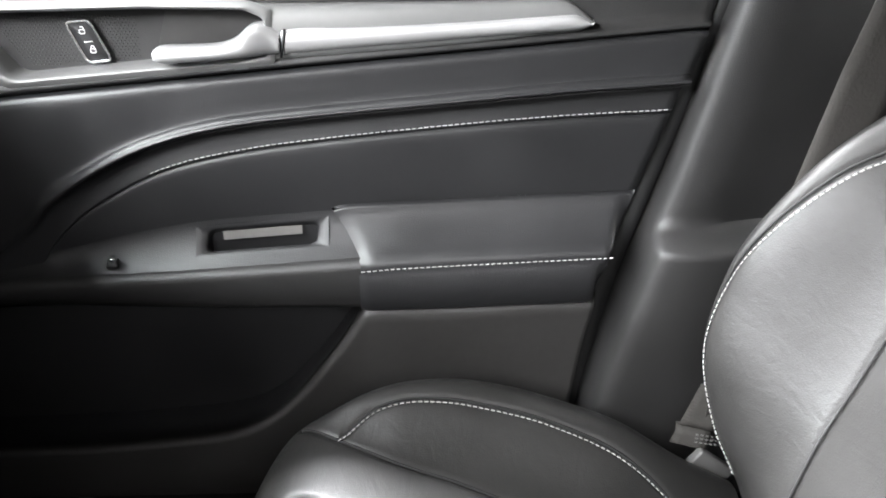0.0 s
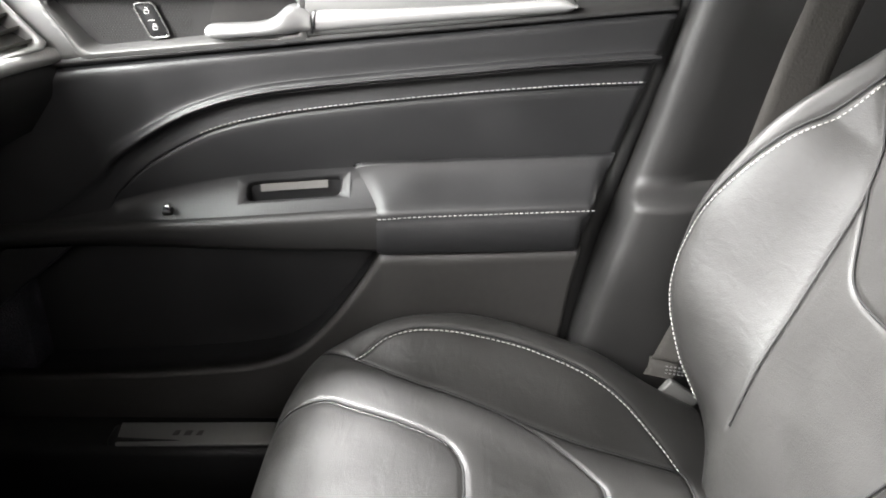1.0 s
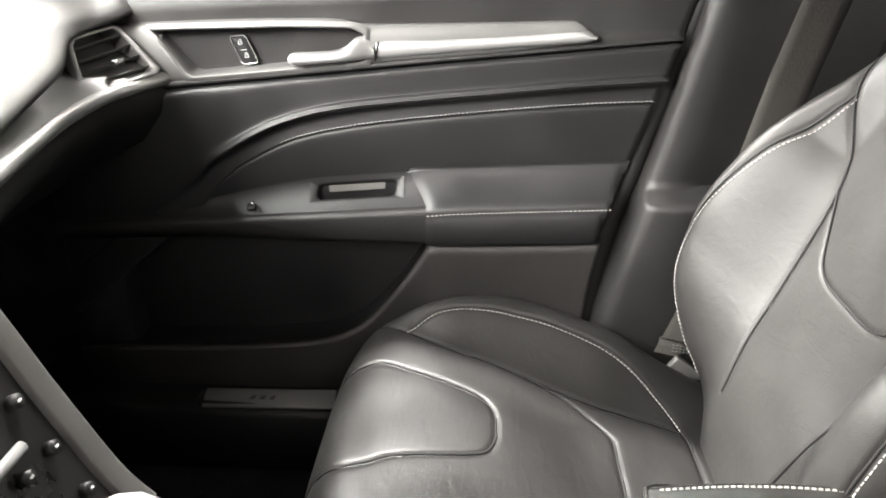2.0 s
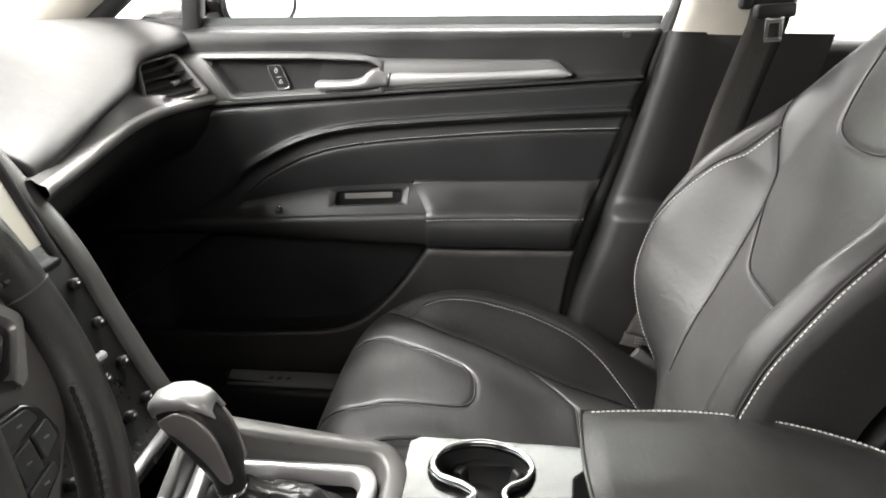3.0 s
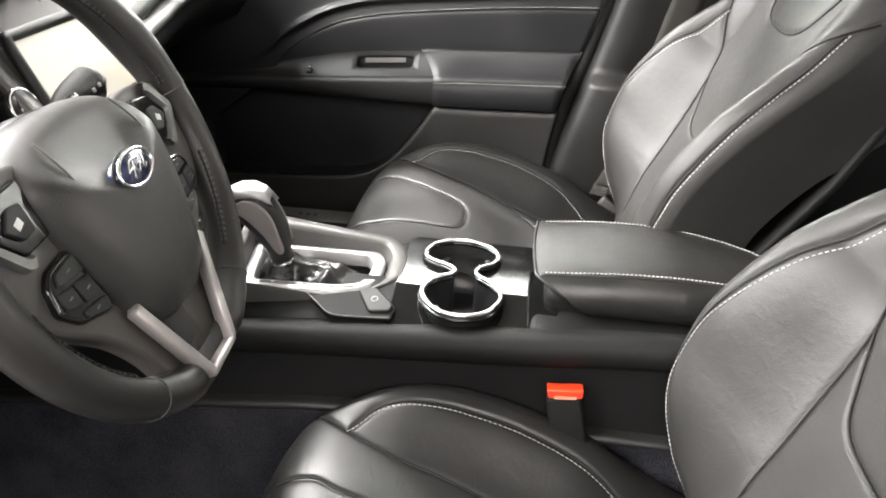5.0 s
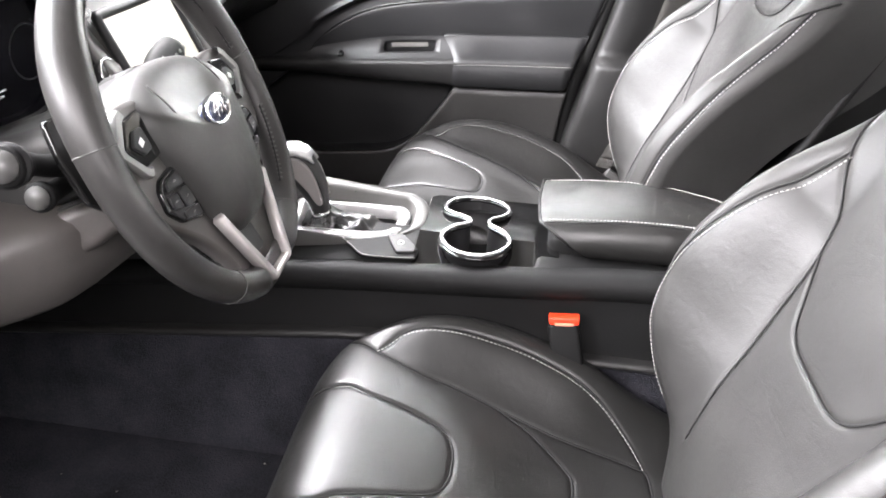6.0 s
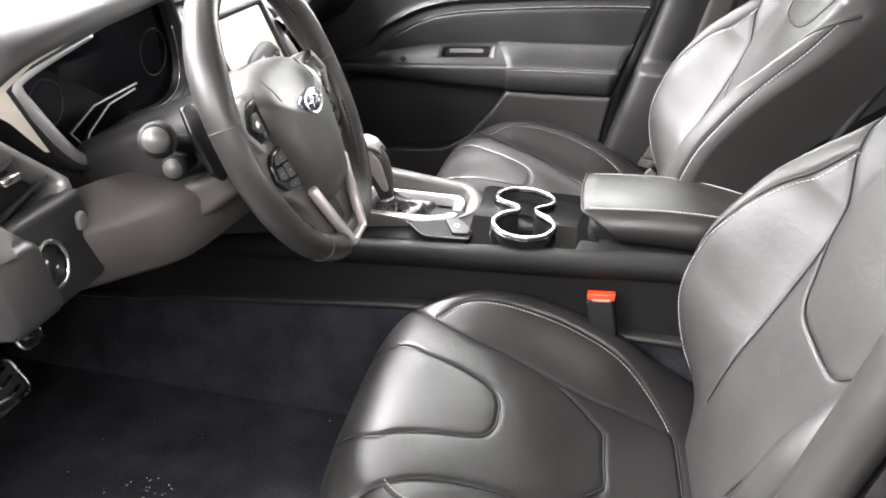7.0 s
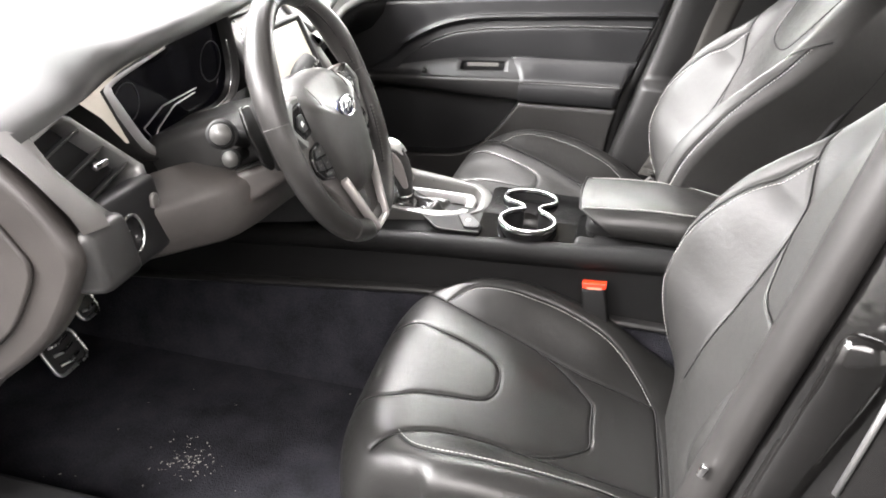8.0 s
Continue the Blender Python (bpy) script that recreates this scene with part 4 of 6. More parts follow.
rail_z = curve_at([(-0.8, 0.50), (-0.5, 0.545), (-0.16, 0.580), (-0.025, 0.590), (0.136, 0.602), (0.29, 0.616), (0.6, 0.622)])


def console():
    con = thing("centre_console", "black centre console between the seats with a glossy top", "console", (0, CY, FLOOR), kind="")
    con.location = (0, 0, 0)
    for k in (-1, 1):
        y0 = CY + k * 0.125
        rows = []
        for x in np.linspace(-0.80, 0.60, 40):
            z = rail_z(x)
            rows.append([Vector((x, y, zz)) for y, zz in ((y0 - k * 0.040, z - 0.002), (y0 - k * 0.022, z + 0.003), (y0 - k * 0.008, z + 0.001), (y0, z - 0.008), (y0 + k * 0.002, z - 0.022), (y0 - k * 0.004, z - 0.034), (y0 - k * 0.010, z - 0.038))])
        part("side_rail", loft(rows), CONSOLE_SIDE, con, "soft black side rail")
        rows = []
        for x in np.linspace(-0.85, 0.60, 30):
            z = rail_z(x) - 0.036
            low = 0.475 + 0.10 * min(0, x + 0.12) * 1.25
            rows.append([Vector((x, y, zz)) for y, zz in ((y0 - k * 0.012, z), (y0 - k * 0.012, z - 0.01), (y0 - k * 0.006, (z + low) / 2), (y0 - k * 0.002, low + 0.012), (y0 - k * 0.001, low))])
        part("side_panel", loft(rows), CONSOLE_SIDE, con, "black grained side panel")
        rows = [[Vector((x, y0 + k * dy, 0.475 + 0.125 * min(0, x + 0.12) + dz)) for dy, dz in ((-0.004, 0.013), (0.009, 0.012), (0.014, 0.009), (0.015, 0.004), (0.012, 0.0), (-0.002, -0.003))] for x in np.linspace(-0.85, 0.60, 30)]
        part("side_ledge", loft(rows), PLASTIC, con, "narrow plastic ledge over the carpet")
        rows = []
        for x in np.linspace(-0.95, 0.60, 30):
            low = 0.475 + 0.10 * min(0, x + 0.12) * 1.25
            rows.append([Vector((x, y, zz)) for y, zz in ((y0 - k * 0.004, low), (y0 + k * 0.012, low - 0.10), (y0 + k * 0.03, FLOOR - 0.002))])
        part("side_carpet", loft(rows), CARPET, con, "black carpeted tunnel side")
    # figure-of-eight cup rim
    rim = spl([(0.0415, 0.028, 0), (0.010, 0.040, 0), (-0.009, 0.077, 0), (0.003, 0.110, 0), (0.022, 0.125, 0), (0.027, 0.138, 0), (0.014, 0.150, 0), (-0.010, 0.162, 0), (-0.017, 0.184, 0), (-0.002, 0.211, 0), (0.033, 0.222, 0), (0.068, 0.211, 0),
               (0.083, 0.186, 0), (0.077, 0.163, 0), (0.061, 0.150, 0), (0.056, 0.138, 0), (0.062, 0.125, 0), (0.080, 0.110, 0), (0.092, 0.077, 0), (0.074, 0.040, 0)], 6, True)
    zt = 0.613
    # the top: level on the far half, falling away on the near half, open over the cups
    fold, x0, x1 = 0.102, -0.046, 0.165
    level = lambda y: zt - 0.006 - 0.24 * max(0.0, fold - y)
    pts = [(q.x, q.y) for q in rim]
    k0 = min(range(len(pts)), key=lambda i: pts[i][1])
    pts = pts[k0:] + pts[:k0]
    upper = [p for p in pts if p[1] > fold]
    first = [i for i, p in enumerate(pts) if p[1] > fold][0]
    last = [i for i, p in enumerate(pts) if p[1] > fold][-1]
    cut = lambda a, b: (a[0] + (b[0] - a[0]) * (fold - a[1]) / (b[1] - a[1]), fold)
    enter, leave = cut(pts[first - 1], pts[first]), cut(pts[last], pts[(last + 1) % len(pts)])
    lower = pts[last + 1:] + pts[:first]
    bm = bmesh.new()
    far_face = [(x0, fold), enter] + upper + [leave, (x1, fold), (x1, 0.226), (x1 - 0.01, 0.236), (x0 + 0.01, 0.234), (x0, 0.224)]
    near_face = [(x1, fold), leave] + lower + [enter, (x0, fold), (x0, 0.012), (x1, 0.012)]
    for outline in (far_face, near_face):
        f = bm.faces.new([bm.verts.new((x, y, level(y))) for x, y in outline])
        f.normal_update()
        if f.normal.z < 0:
            f.normal_flip()
    bmesh.ops.triangulate(bm, faces=bm.faces[:])
    plate = part("console_top", bm, PIANO, con, "glossy piano black console top")
    part("near_shoulder", loft([[Vector((x, y, z)) for y, z in ((0.014, level(0.014)), (0.008, level(0.014) - 0.004), (0.004, 0.575))] for x in np.linspace(x0, x1, 6)]), PIANO, con, "glossy black shoulder")
    part("cup_rim", tube([Vector((q.x, q.y, zt + 0.002)) for q in rim], 0.0036, 8, True, flat=0.7), BRIGHT, con, "bright chrome cup rim")
    part("rim_skirt", tube([Vector((0.0415 + (q.x - 0.0415) * 1.02, 0.125 + (q.y - 0.125) * 1.02 - 0.001, zt - 0.003)) for q in rim], 0.0042, 8, True, flat=0.8), PIANO, con, "glossy black cup rim skirt")
    cup = lambda f, z: [Vector((0.0415 + (q.x - 0.0415) * f, 0.125 + (q.y - 0.125) * f, z)) for q in rim]
    me = loft([cup(1, zt), cup(0.97, zt - 0.02), cup(0.93, zt - 0.07), cup(0.80, zt - 0.074)], True)
    part("cup_wall", me, DARK, con, "dull black cup wall")
    part("cup_bottom", block((0.10, 0.20, 0.004), (0.04, 0.125, zt - 0.076), 0.001), DARK, con, "dark rubber cup bottom")
    for x, y, a in ((0.012, 0.070, -60), (0.072, 0.066, 60), (0.012, 0.198, -120), (0.070, 0.2, 120)):
        part("cup_finger", block((0.014, 0.012, 0.026), (x, y, zt - 0.030), 0.003, (12, 0, a)), SURROUND if y < 0.1 else DARK, con, "rubber cup holder finger")
    # raised satin shroud round the gear lever: broad on the far and rear sides, a thin lip on the near side
    so = round_poly([(-0.262, 0.052), (-0.125, 0.060), (-0.066, 0.090), (-0.040, 0.118), (-0.041, 0.178), (-0.058, 0.207), (-0.280, 0.214)], 0.016)
    si = round_poly([(-0.246, 0.060), (-0.125, 0.067), (-0.080, 0.087), (-0.071, 0.112), (-0.070, 0.160), (-0.082, 0.182), (-0.262, 0.178)], 0.011)
    gi = round_poly([(-0.232, 0.082), (-0.125, 0.088), (-0.100, 0.095), (-0.089, 0.112), (-0.087, 0.150), (-0.096, 0.170), (-0.246, 0.166)], 0.009)
    zg = 0.601
    mixed = lambda f: [(x * (1 - f) + o[0] * f, y * (1 - f) + o[1] * f) for (x, y), o in zip(so, si)]

    def shroud_z(x, y):
        return 0.603 + 0.016 * smooth01(0.10, 0.17, y) * smooth01(-0.036, -0.085, x) + 0.005 * smooth01(-0.09, -0.04, x) + 0.028 * smooth01(-0.20, -0.31, x)
    levels = ((-0.04, -0.032), (-0.02, -0.008), (0.03, -0.002), (0.12, 0.0), (0.58, 0.0), (0.70, -0.002), (0.76, -0.006))
    rows = [[Vector((x, y, shroud_z(x, y) + d)) for x, y in mixed(f)] for f, d in levels] + [[Vector((x, y, zg - 0.003)) for x, y in mixed(0.86)], [Vector((x, y, zg - 0.008)) for x, y in mixed(0.95)]]
    part("lever_shroud", auto_smooth(loft(rows, True), 60), SHROUD, con, "satin grey gear lever shroud")
    inner_of = lambda f: [(x * (1 - f) + o[0] * f, y * (1 - f) + o[1] * f) for (x, y), o in zip(si, gi)]
    rows = [[Vector((x, y, zg + d)) for x, y in inner_of(f)] for f, d in ((-0.02, -0.008), (0.02, 0.001), (0.10, 0.0035), (0.80, 0.0035), (0.94, 0.001), (1.0, -0.016))]
    part("gate_frame", loft(rows, True), SILVER, con, "bright satin gate frame")
    part("rail_joint", tube([Vector((-0.168, 0.184, 0.6205)), Vector((-0.163, 0.196, 0.6205)), Vector((-0.158, 0.209, 0.617))], 0.0008, 6), DARK, con, "dark joint across the shroud's rail")
    part("letter_strip", prism(round_poly([(-0.222, 0.0705), (-0.126, 0.0760), (-0.098, 0.0845), (-0.102, 0.087), (-0.126, 0.0805), (-0.222, 0.0752)], 0.002), 0.0012, (0, 0, zg + 0.0034), bevel=0.0004), GREY, con, "grey gear letter strip")
    for x in (-0.205, -0.168, -0.150, -0.132, -0.114):
        part("gear_letter", block((0.0034, 0.0026, 0.0005), (x, 0.0732 + max(0, x + 0.222) * 0.062, zg + 0.0048), 0.0002), WHITE, con, "small unreadable gear letter")
    part("shroud_button", block((0.018, 0.009, 0.003), (-0.262, 0.080, 0.6215), 0.0012, (0, 10, 60)), SILVER, con, "pale shroud button")
    deck = [[Vector((x, y, z)) for y, z in ((0.034, rail_z(x) + 0.0005), (0.046, rail_z(x) + 0.006), (0.058, rail_z(x) + 0.012), (0.075, rail_z(x) + 0.013))] for x in np.linspace(-0.34, -0.112, 9)]
    part("near_deck", loft(deck), CONSOLE_SIDE, con, "soft black deck beside the shroud")
    deck = [[Vector((x, y, level(y) - 0.001)) for y in (0.012, 0.03, 0.05, 0.075, 0.115)] for x in (-0.116, -0.08, -0.044)]
    part("switch_deck", loft(deck), CONSOLE_SIDE, con, "dull black deck round the switch tray")
    # crumpled leather boot
    rows = []
    for i, f in enumerate(np.linspace(1.0, 0.12, 16)):
        ring = []
        for j in range(56):
            a = 2 * math.pi * j / 56
            x, y = -0.164 + 0.080 * f * math.cos(a) - 0.042 * (1 - f), 0.126 + 0.042 * f * math.sin(a)
            crumple = 0.011 * noise.noise(Vector((x * 60, y * 60, 3.1))) + 0.006 * math.sin(8 * f + 3 * math.cos(a)) + 0.003 * noise.noise(Vector((x * 150, y * 150, 1.1)))
            ring.append(Vector((x, y, 0.584 + 0.040 * (1 - f) ** 1.2 + crumple * f * (1.15 - f) * 4)))
        rows.append(ring)
    part("lever_boot", loft(rows, True), material("boot_leather", (0.018, 0.0175, 0.017), 0.30, grain=0.0001, grain_scale=900, voronoi=True), con, "crumpled shiny black leather boot")
    # gear lever: a leather knob that leans forward, with a bright cap and side plates
    kx = [(-0.2050, 0.610, 0.0135, 0.0120), (-0.2085, 0.626, 0.0155, 0.0135), (-0.2140, 0.645, 0.0205, 0.0165), (-0.2225, 0.664, 0.0240, 0.0195), (-0.2335, 0.681, 0.0255, 0.0215), (-0.2455, 0.691, 0.0240, 0.0215), (-0.2570, 0.696, 0.0195, 0.0190), (-0.2660, 0.698, 0.0130, 0.0130), (-0.2700, 0.699, 0.0050, 0.0050)]
    fine = spl([(x, z, 0) for x, z, r, w in kx], 5)
    rad = spl([(r, w, 0) for x, z, r, w in kx], 5)
    rows = []
    for i, q in enumerate(fine):
        p0, p1 = fine[max(0, i - 1)], fine[min(len(fine) - 1, i + 1)]
        way = Vector((p1.x - p0.x, 0, p1.y - p0.y)).normalized()
        side = Vector((-way.z, 0, way.x))
        r, w = max(0.002, rad[i].x), max(0.002, rad[i].y)
        rows.append([Vector((q.x, 0.121, q.y)) + side * r * math.copysign(abs(math.cos(t)) ** 0.8, math.cos(t)) + Vector((0, 1, 0)) * w * math.copysign(abs(math.sin(t)) ** 0.8, math.sin(t)) for t in np.linspace(0, 2 * math.pi, 28, endpoint=False)])
    knob = part("lever_knob", loft(rows, True, True), LEATHER, con, "black leather gear knob")

    def knob_skin(outline, y_of, deep):
        """A plate that follows the knob; outline in x and z."""
        return prism([(x, z) for x, z in flat_spl(outline + outline[:1], 5)[:-1]], deep, (0, y_of, 0), (90, 0, 0), 0.0018, 3)
    for k in (-1, 1):
        plate = [(-0.262, 0.694), (-0.247, 0.704), (-0.228, 0.701), (-0.212, 0.684), (-0.203, 0.660), (-0.197, 0.636), (-0.206, 0.633), (-0.222, 0.655), (-0.243, 0.676), (-0.258, 0.686)]
        part("knob_side", knob_skin(plate, 0.1035 if k < 0 else 0.1425, 0.0045), KNOB_SIDE, knob, "satin silver knob side")
    cap = []
    for i, (x, z, w) in enumerate(((-0.2735, 0.701, 0.006), (-0.268, 0.7085, 0.012), (-0.256, 0.7145, 0.0155), (-0.241, 0.7165, 0.0160), (-0.228, 0.7125, 0.0145), (-0.217, 0.704, 0.010))):
        cap.append([Vector((x + (0.004 if abs(v) > 0.9 else 0), 0.121 + w * v, z - 0.006 * v ** 4 * (1.6 if abs(v) > 0.9 else 1))) for v in np.linspace(-1, 1, 13)])
    thick(part("knob_cap", loft(cap), SILVER, knob, "polished silver knob cap"), 0.005)
    part("knob_collar", tube([Vector((-0.2050, 0.121, 0.607)), Vector((-0.2062, 0.121, 0.6125))], 0.0152, 20), CHROME, knob, "thin chrome collar")
    # parking brake switch and small tray on the near edge
    tray = part("tray", prism(round_poly([(-0.152, 0.057), (-0.118, 0.030), (-0.042, 0.034), (-0.038, 0.054), (-0.068, 0.084)], 0.006), 0.0045, (0, 0, 0.5845), (13.5, 0, 0), bevel=0.0015), SEAM, con, "dull black switch tray")
    part("tray_rim", tube([Vector((x, y * 0.972, 0.5895 + y * 0.233)) for x, y in flat_spl([(-0.156, 0.062), (-0.138, 0.046), (-0.117, 0.0295), (-0.08, 0.0295), (-0.041, 0.033)], 6)], 0.0011, 6), GREY, tray, "thin bright tray edge")
    part("brake_switch", prism(round_poly([(-0.090, 0.074), (-0.068, 0.081), (-0.042, 0.054), (-0.043, 0.042), (-0.070, 0.038)], 0.005), 0.005, (0, 0, 0.5885), (13.5, 0, 0), bevel=0.002), DARK, con, "dark grey parking brake switch")
    part("brake_symbol", tube([Vector((-0.066 + 0.0042 * math.cos(a), 0.056 + 0.0042 * math.sin(a), 0.6072 + 0.0010 * math.sin(a))) for a in np.linspace(0, 2 * math.pi, 16, endpoint=False)], 0.0006, 5, True), WHITE, con, "pale round symbol")
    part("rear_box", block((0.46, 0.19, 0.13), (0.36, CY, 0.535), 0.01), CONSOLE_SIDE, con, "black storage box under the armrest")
    part("front_floor", block((0.24, 0.18, 0.02), (-0.16, CY, 0.565), 0.003), DARK, con, "dark console floor")
    return con


console()


def armrest():
    arm = thing("armrest", "padded black leather console armrest with pale stitching", "armrest", (0, 0, 0))
    far_y = curve_at([(0.12, 0.236), (0.2, 0.238), (0.3, 0.230), (0.38, 0.212), (0.44, 0.185), (0.52, 0.13)])
    near_y = curve_at([(0.12, 0.085), (0.2, 0.084), (0.3, 0.084), (0.38, 0.086), (0.44, 0.094), (0.52, 0.12)])
    top_z = curve_at([(0.12, 0.649), (0.17, 0.654), (0.25, 0.661), (0.33, 0.662), (0.42, 0.655), (0.52, 0.64)])
    low_z = lambda x: 0.5985 + 0.014 * smooth01(0.40, 0.52, x)
    # (depth from the top edge, how far out of the stitched line), round the section from the near seam over the top
    side = [(0.0, 0.0), (0.06, 0.006), (0.2, 0.014), (0.45, 0.021), (0.7, 0.020), (0.88, 0.012), (1.0, -0.004)]
    rows, n = [], 46
    for i in range(n + 1):
        u = i / n
        u = u ** 1.25
        row = []

        def spot(depth, y_of, out, rise=0.0):
            x = 0.133 + 0.080 * depth ** 0.85 + (0.50 - 0.03 * depth - 0.133 - 0.080 * depth ** 0.85) * u
            z = top_z(x) + (low_z(x) - top_z(x)) * depth + rise
            return Vector((x, y_of(x) + out, z))
        for d, o in reversed(side):
            row.append(spot(d, near_y, -o))
        for t in (0.04, 0.12, 0.3, 0.5, 0.7, 0.88, 0.96):
            x = 0.133 + 0.367 * u
            yy = near_y(x) + (far_y(x) - near_y(x)) * t
            crown = 0.0060 * math.sin(math.pi * t) ** 0.7 * smooth01(0.130, 0.155, x) - (0.0015 if t in (0.04, 0.96) else 0)
            row.append(Vector((x - 0.004 * math.sin(math.pi * t) * (1 - u), yy, top_z(x) + crown)))
        for d, o in side:
            row.append(spot(d, far_y, o))
        rows.append(row)
    pad = part("pad", loft(rows[::-1]), LEATHER, arm)
    mod = pad.modifiers.new("smooth", "SUBSURF")
    mod.levels = mod.render_levels = 1
    # rolled front edge and the dark plastic under it
    front = rows[0]
    part("front_piping", tube([p + Vector((0.0005, 0, 0)) for p in front[3:-3]], 0.0022, 8), LEATHER, arm, "rolled leather front edge")
    mid = Vector((0.21, 0.16, 0.61))
    under = [front, [p.lerp(mid, 0.10) + Vector((0.012, 0, -0.002)) for p in front], [p.lerp(mid, 0.6) + Vector((0.02, 0, 0)) for p in front]]
    part("underside", loft(under), CONSOLE_SIDE, arm, "dark plastic front underside")
    part("floor_plate", loft([[rows[i][0] + Vector((0, 0.004, 0.001)), rows[i][-1] + Vector((0, -0.004, 0.001))] for i in range(n + 1)]), CONSOLE_SIDE, arm, "dark plastic base plate")
    for fy, k in ((near_y, -1), (far_y, 1)):
        line = [Vector((x, fy(x) - k * 0.004, top_z(x) + 0.0012)) for x in np.linspace(0.146, 0.46, 120)]
        part("stitching", stitches(line, normal=(0, k * 0.35, 1), step=0.0052, length=0.0036, wide=0.0011, lift=0.0010), THREAD, arm, "pale grey thread")
        seam = [Vector((x, fy(x) + k * 0.0005, top_z(x) - 0.0006)) for x in np.linspace(0.138, 0.47, 60)]
        part("seam", tube(seam, 0.0010, 6), SEAM, arm)
    part("hinge_cover", block((0.085, 0.150, 0.070), (0.190, 0.162, 0.592), 0.014), CONSOLE_SIDE, arm, "dark rounded hinge cover below the armrest")
    part("latch", block((0.012, 0.006, 0.004), (0.275, 0.072, 0.5965), 0.0015), CHROME, arm, "small bright latch")
    return arm


armrest()


# ---- dashboard ----
def dashboard():
    dash = thing("dashboard", "black soft-skinned dashboard with satin trim and air vents", "dashboard", (0, 0, 0), kind="structure")
    # top pad: sections across the car, (y, points of x and z from windscreen to rear lip)
    sec = [(0.84, [(-0.8, 0.972), (-0.65, 0.980), (-0.55, 0.976), (-0.505, 0.967), (-0.498, 0.959)]),
           (0.77, [(-0.8, 0.971), (-0.65, 0.974), (-0.565, 0.966), (-0.522, 0.957), (-0.516, 0.950)]),
           (0.69, [(-0.8, 0.969), (-0.65, 0.966), (-0.585, 0.953), (-0.548, 0.943), (-0.543, 0.936)]),
           (0.60, [(-0.8, 0.968), (-0.65, 0.956), (-0.57, 0.935), (-0.523, 0.920), (-0.517, 0.911)]),
           (0.45, [(-0.8, 0.966), (-0.65, 0.948), (-0.55, 0.918), (-0.498, 0.902), (-0.492, 0.893)]),
           (0.34, [(-0.8, 0.966), (-0.65, 0.950), (-0.54, 0.908), (-0.480, 0.888), (-0.474, 0.879)]),
           (0.266, [(-0.8, 0.967), (-0.65, 0.952), (-0.54, 0.903), (-0.474, 0.876), (-0.468, 0.868)])]
    sec_near = [(0.262, [(-0.8, 0.970), (-0.65, 0.974), (-0.585, 0.970), (-0.550, 0.963), (-0.542, 0.955)]),
           (0.215, [(-0.8, 0.972), (-0.65, 0.976), (-0.59, 0.972), (-0.56, 0.962), (-0.55, 0.952)]),
           (0.12, [(-0.8, 0.978), (-0.65, 0.99), (-0.58, 0.988), (-0.53, 0.978), (-0.52, 0.966)]),
           (0.0, [(-0.8, 0.985), (-0.65, 1.0), (-0.55, 1.0), (-0.48, 0.990), (-0.47, 0.978)]),
           (-0.10, [(-0.8, 0.985), (-0.65, 1.006), (-0.52, 1.010), (-0.425, 1.003), (-0.415, 0.990)]),
           (-0.25, [(-0.8, 0.985), (-0.65, 1.006), (-0.52, 1.008), (-0.422, 0.996), (-0.412, 0.982)]),
           (-0.40, [(-0.8, 0.98), (-0.65, 0.996), (-0.54, 0.996), (-0.435, 0.982), (-0.425, 0.968)]),
           (-0.47, [(-0.8, 0.972), (-0.65, 0.980), (-0.55, 0.974), (-0.455, 0.950), (-0.440, 0.933)]),
           (-0.60, [(-0.8, 0.955), (-0.65, 0.958), (-0.55, 0.948), (-0.462, 0.926), (-0.444, 0.908)])]
    for sections in (sec, sec_near):
        grid = [spl([(-1.02, y, 0.955)] + [(x, y, z) for x, z in pts], 6) for y, pts in sections]
        cols = [spl([g[j] for g in grid], 5) for j in range(len(grid[0]))]
        rows = [[c[i] for c in cols] for i in range(len(cols[0]))]
        thick(part("top_pad", loft(rows), PLASTIC_SOFT, dash, "soft grained black dash top"), 0.014)
    # passenger side: recessed shelf, satin strip, lower face
    ys = np.linspace(0.252, 0.80, 44)
    lipx, lipz = curve_at([(0.26, -0.470), (0.34, -0.480), (0.45, -0.498), (0.6, -0.523), (0.69, -0.543), (0.77, -0.516), (0.85, -0.496)]), curve_at([(0.26, 0.866), (0.34, 0.877), (0.45, 0.892), (0.6, 0.910), (0.69, 0.934), (0.77, 0.948), (0.85, 0.958)])
    sx, sz = curve_at([(0.24, -0.432), (0.26, -0.436), (0.375, -0.462), (0.5, -0.490), (0.60, -0.508), (0.69, -0.508), (0.735, -0.49), (0.79, -0.455), (0.85, -0.44)]), curve_at([(0.24, 0.858), (0.26, 0.859), (0.375, 0.858), (0.5, 0.858), (0.60, 0.859), (0.69, 0.862), (0.735, 0.866), (0.79, 0.872), (0.85, 0.874)])
    rows = [[Vector((lipx(y) - 0.03, y, lipz(y) - 0.004)), Vector((lipx(y) - 0.022, y, lipz(y) * 0.6 + sz(y) * 0.4)), Vector((sx(y) - 0.012, y, sz(y) + 0.014)), Vector((sx(y) - 0.003, y, sz(y) + 0.008))] for y in ys]
    part("shelf", loft(rows), MID, dash, "satin grey recessed shelf")
    rows = [[Vector((sx(y) - 0.004, y, sz(y) + 0.009)), Vector((sx(y) + 0.003, y, sz(y) + 0.007)), Vector((sx(y) + 0.006, y, sz(y))), Vector((sx(y) + 0.004, y, sz(y) - 0.008)), Vector((sx(y) - 0.004, y, sz(y) - 0.011))] for y in ys]
    part("silver_strip", loft(rows), SATIN, dash, "satin silver dash strip")
    ys2 = np.linspace(0.24, 0.80, 30)
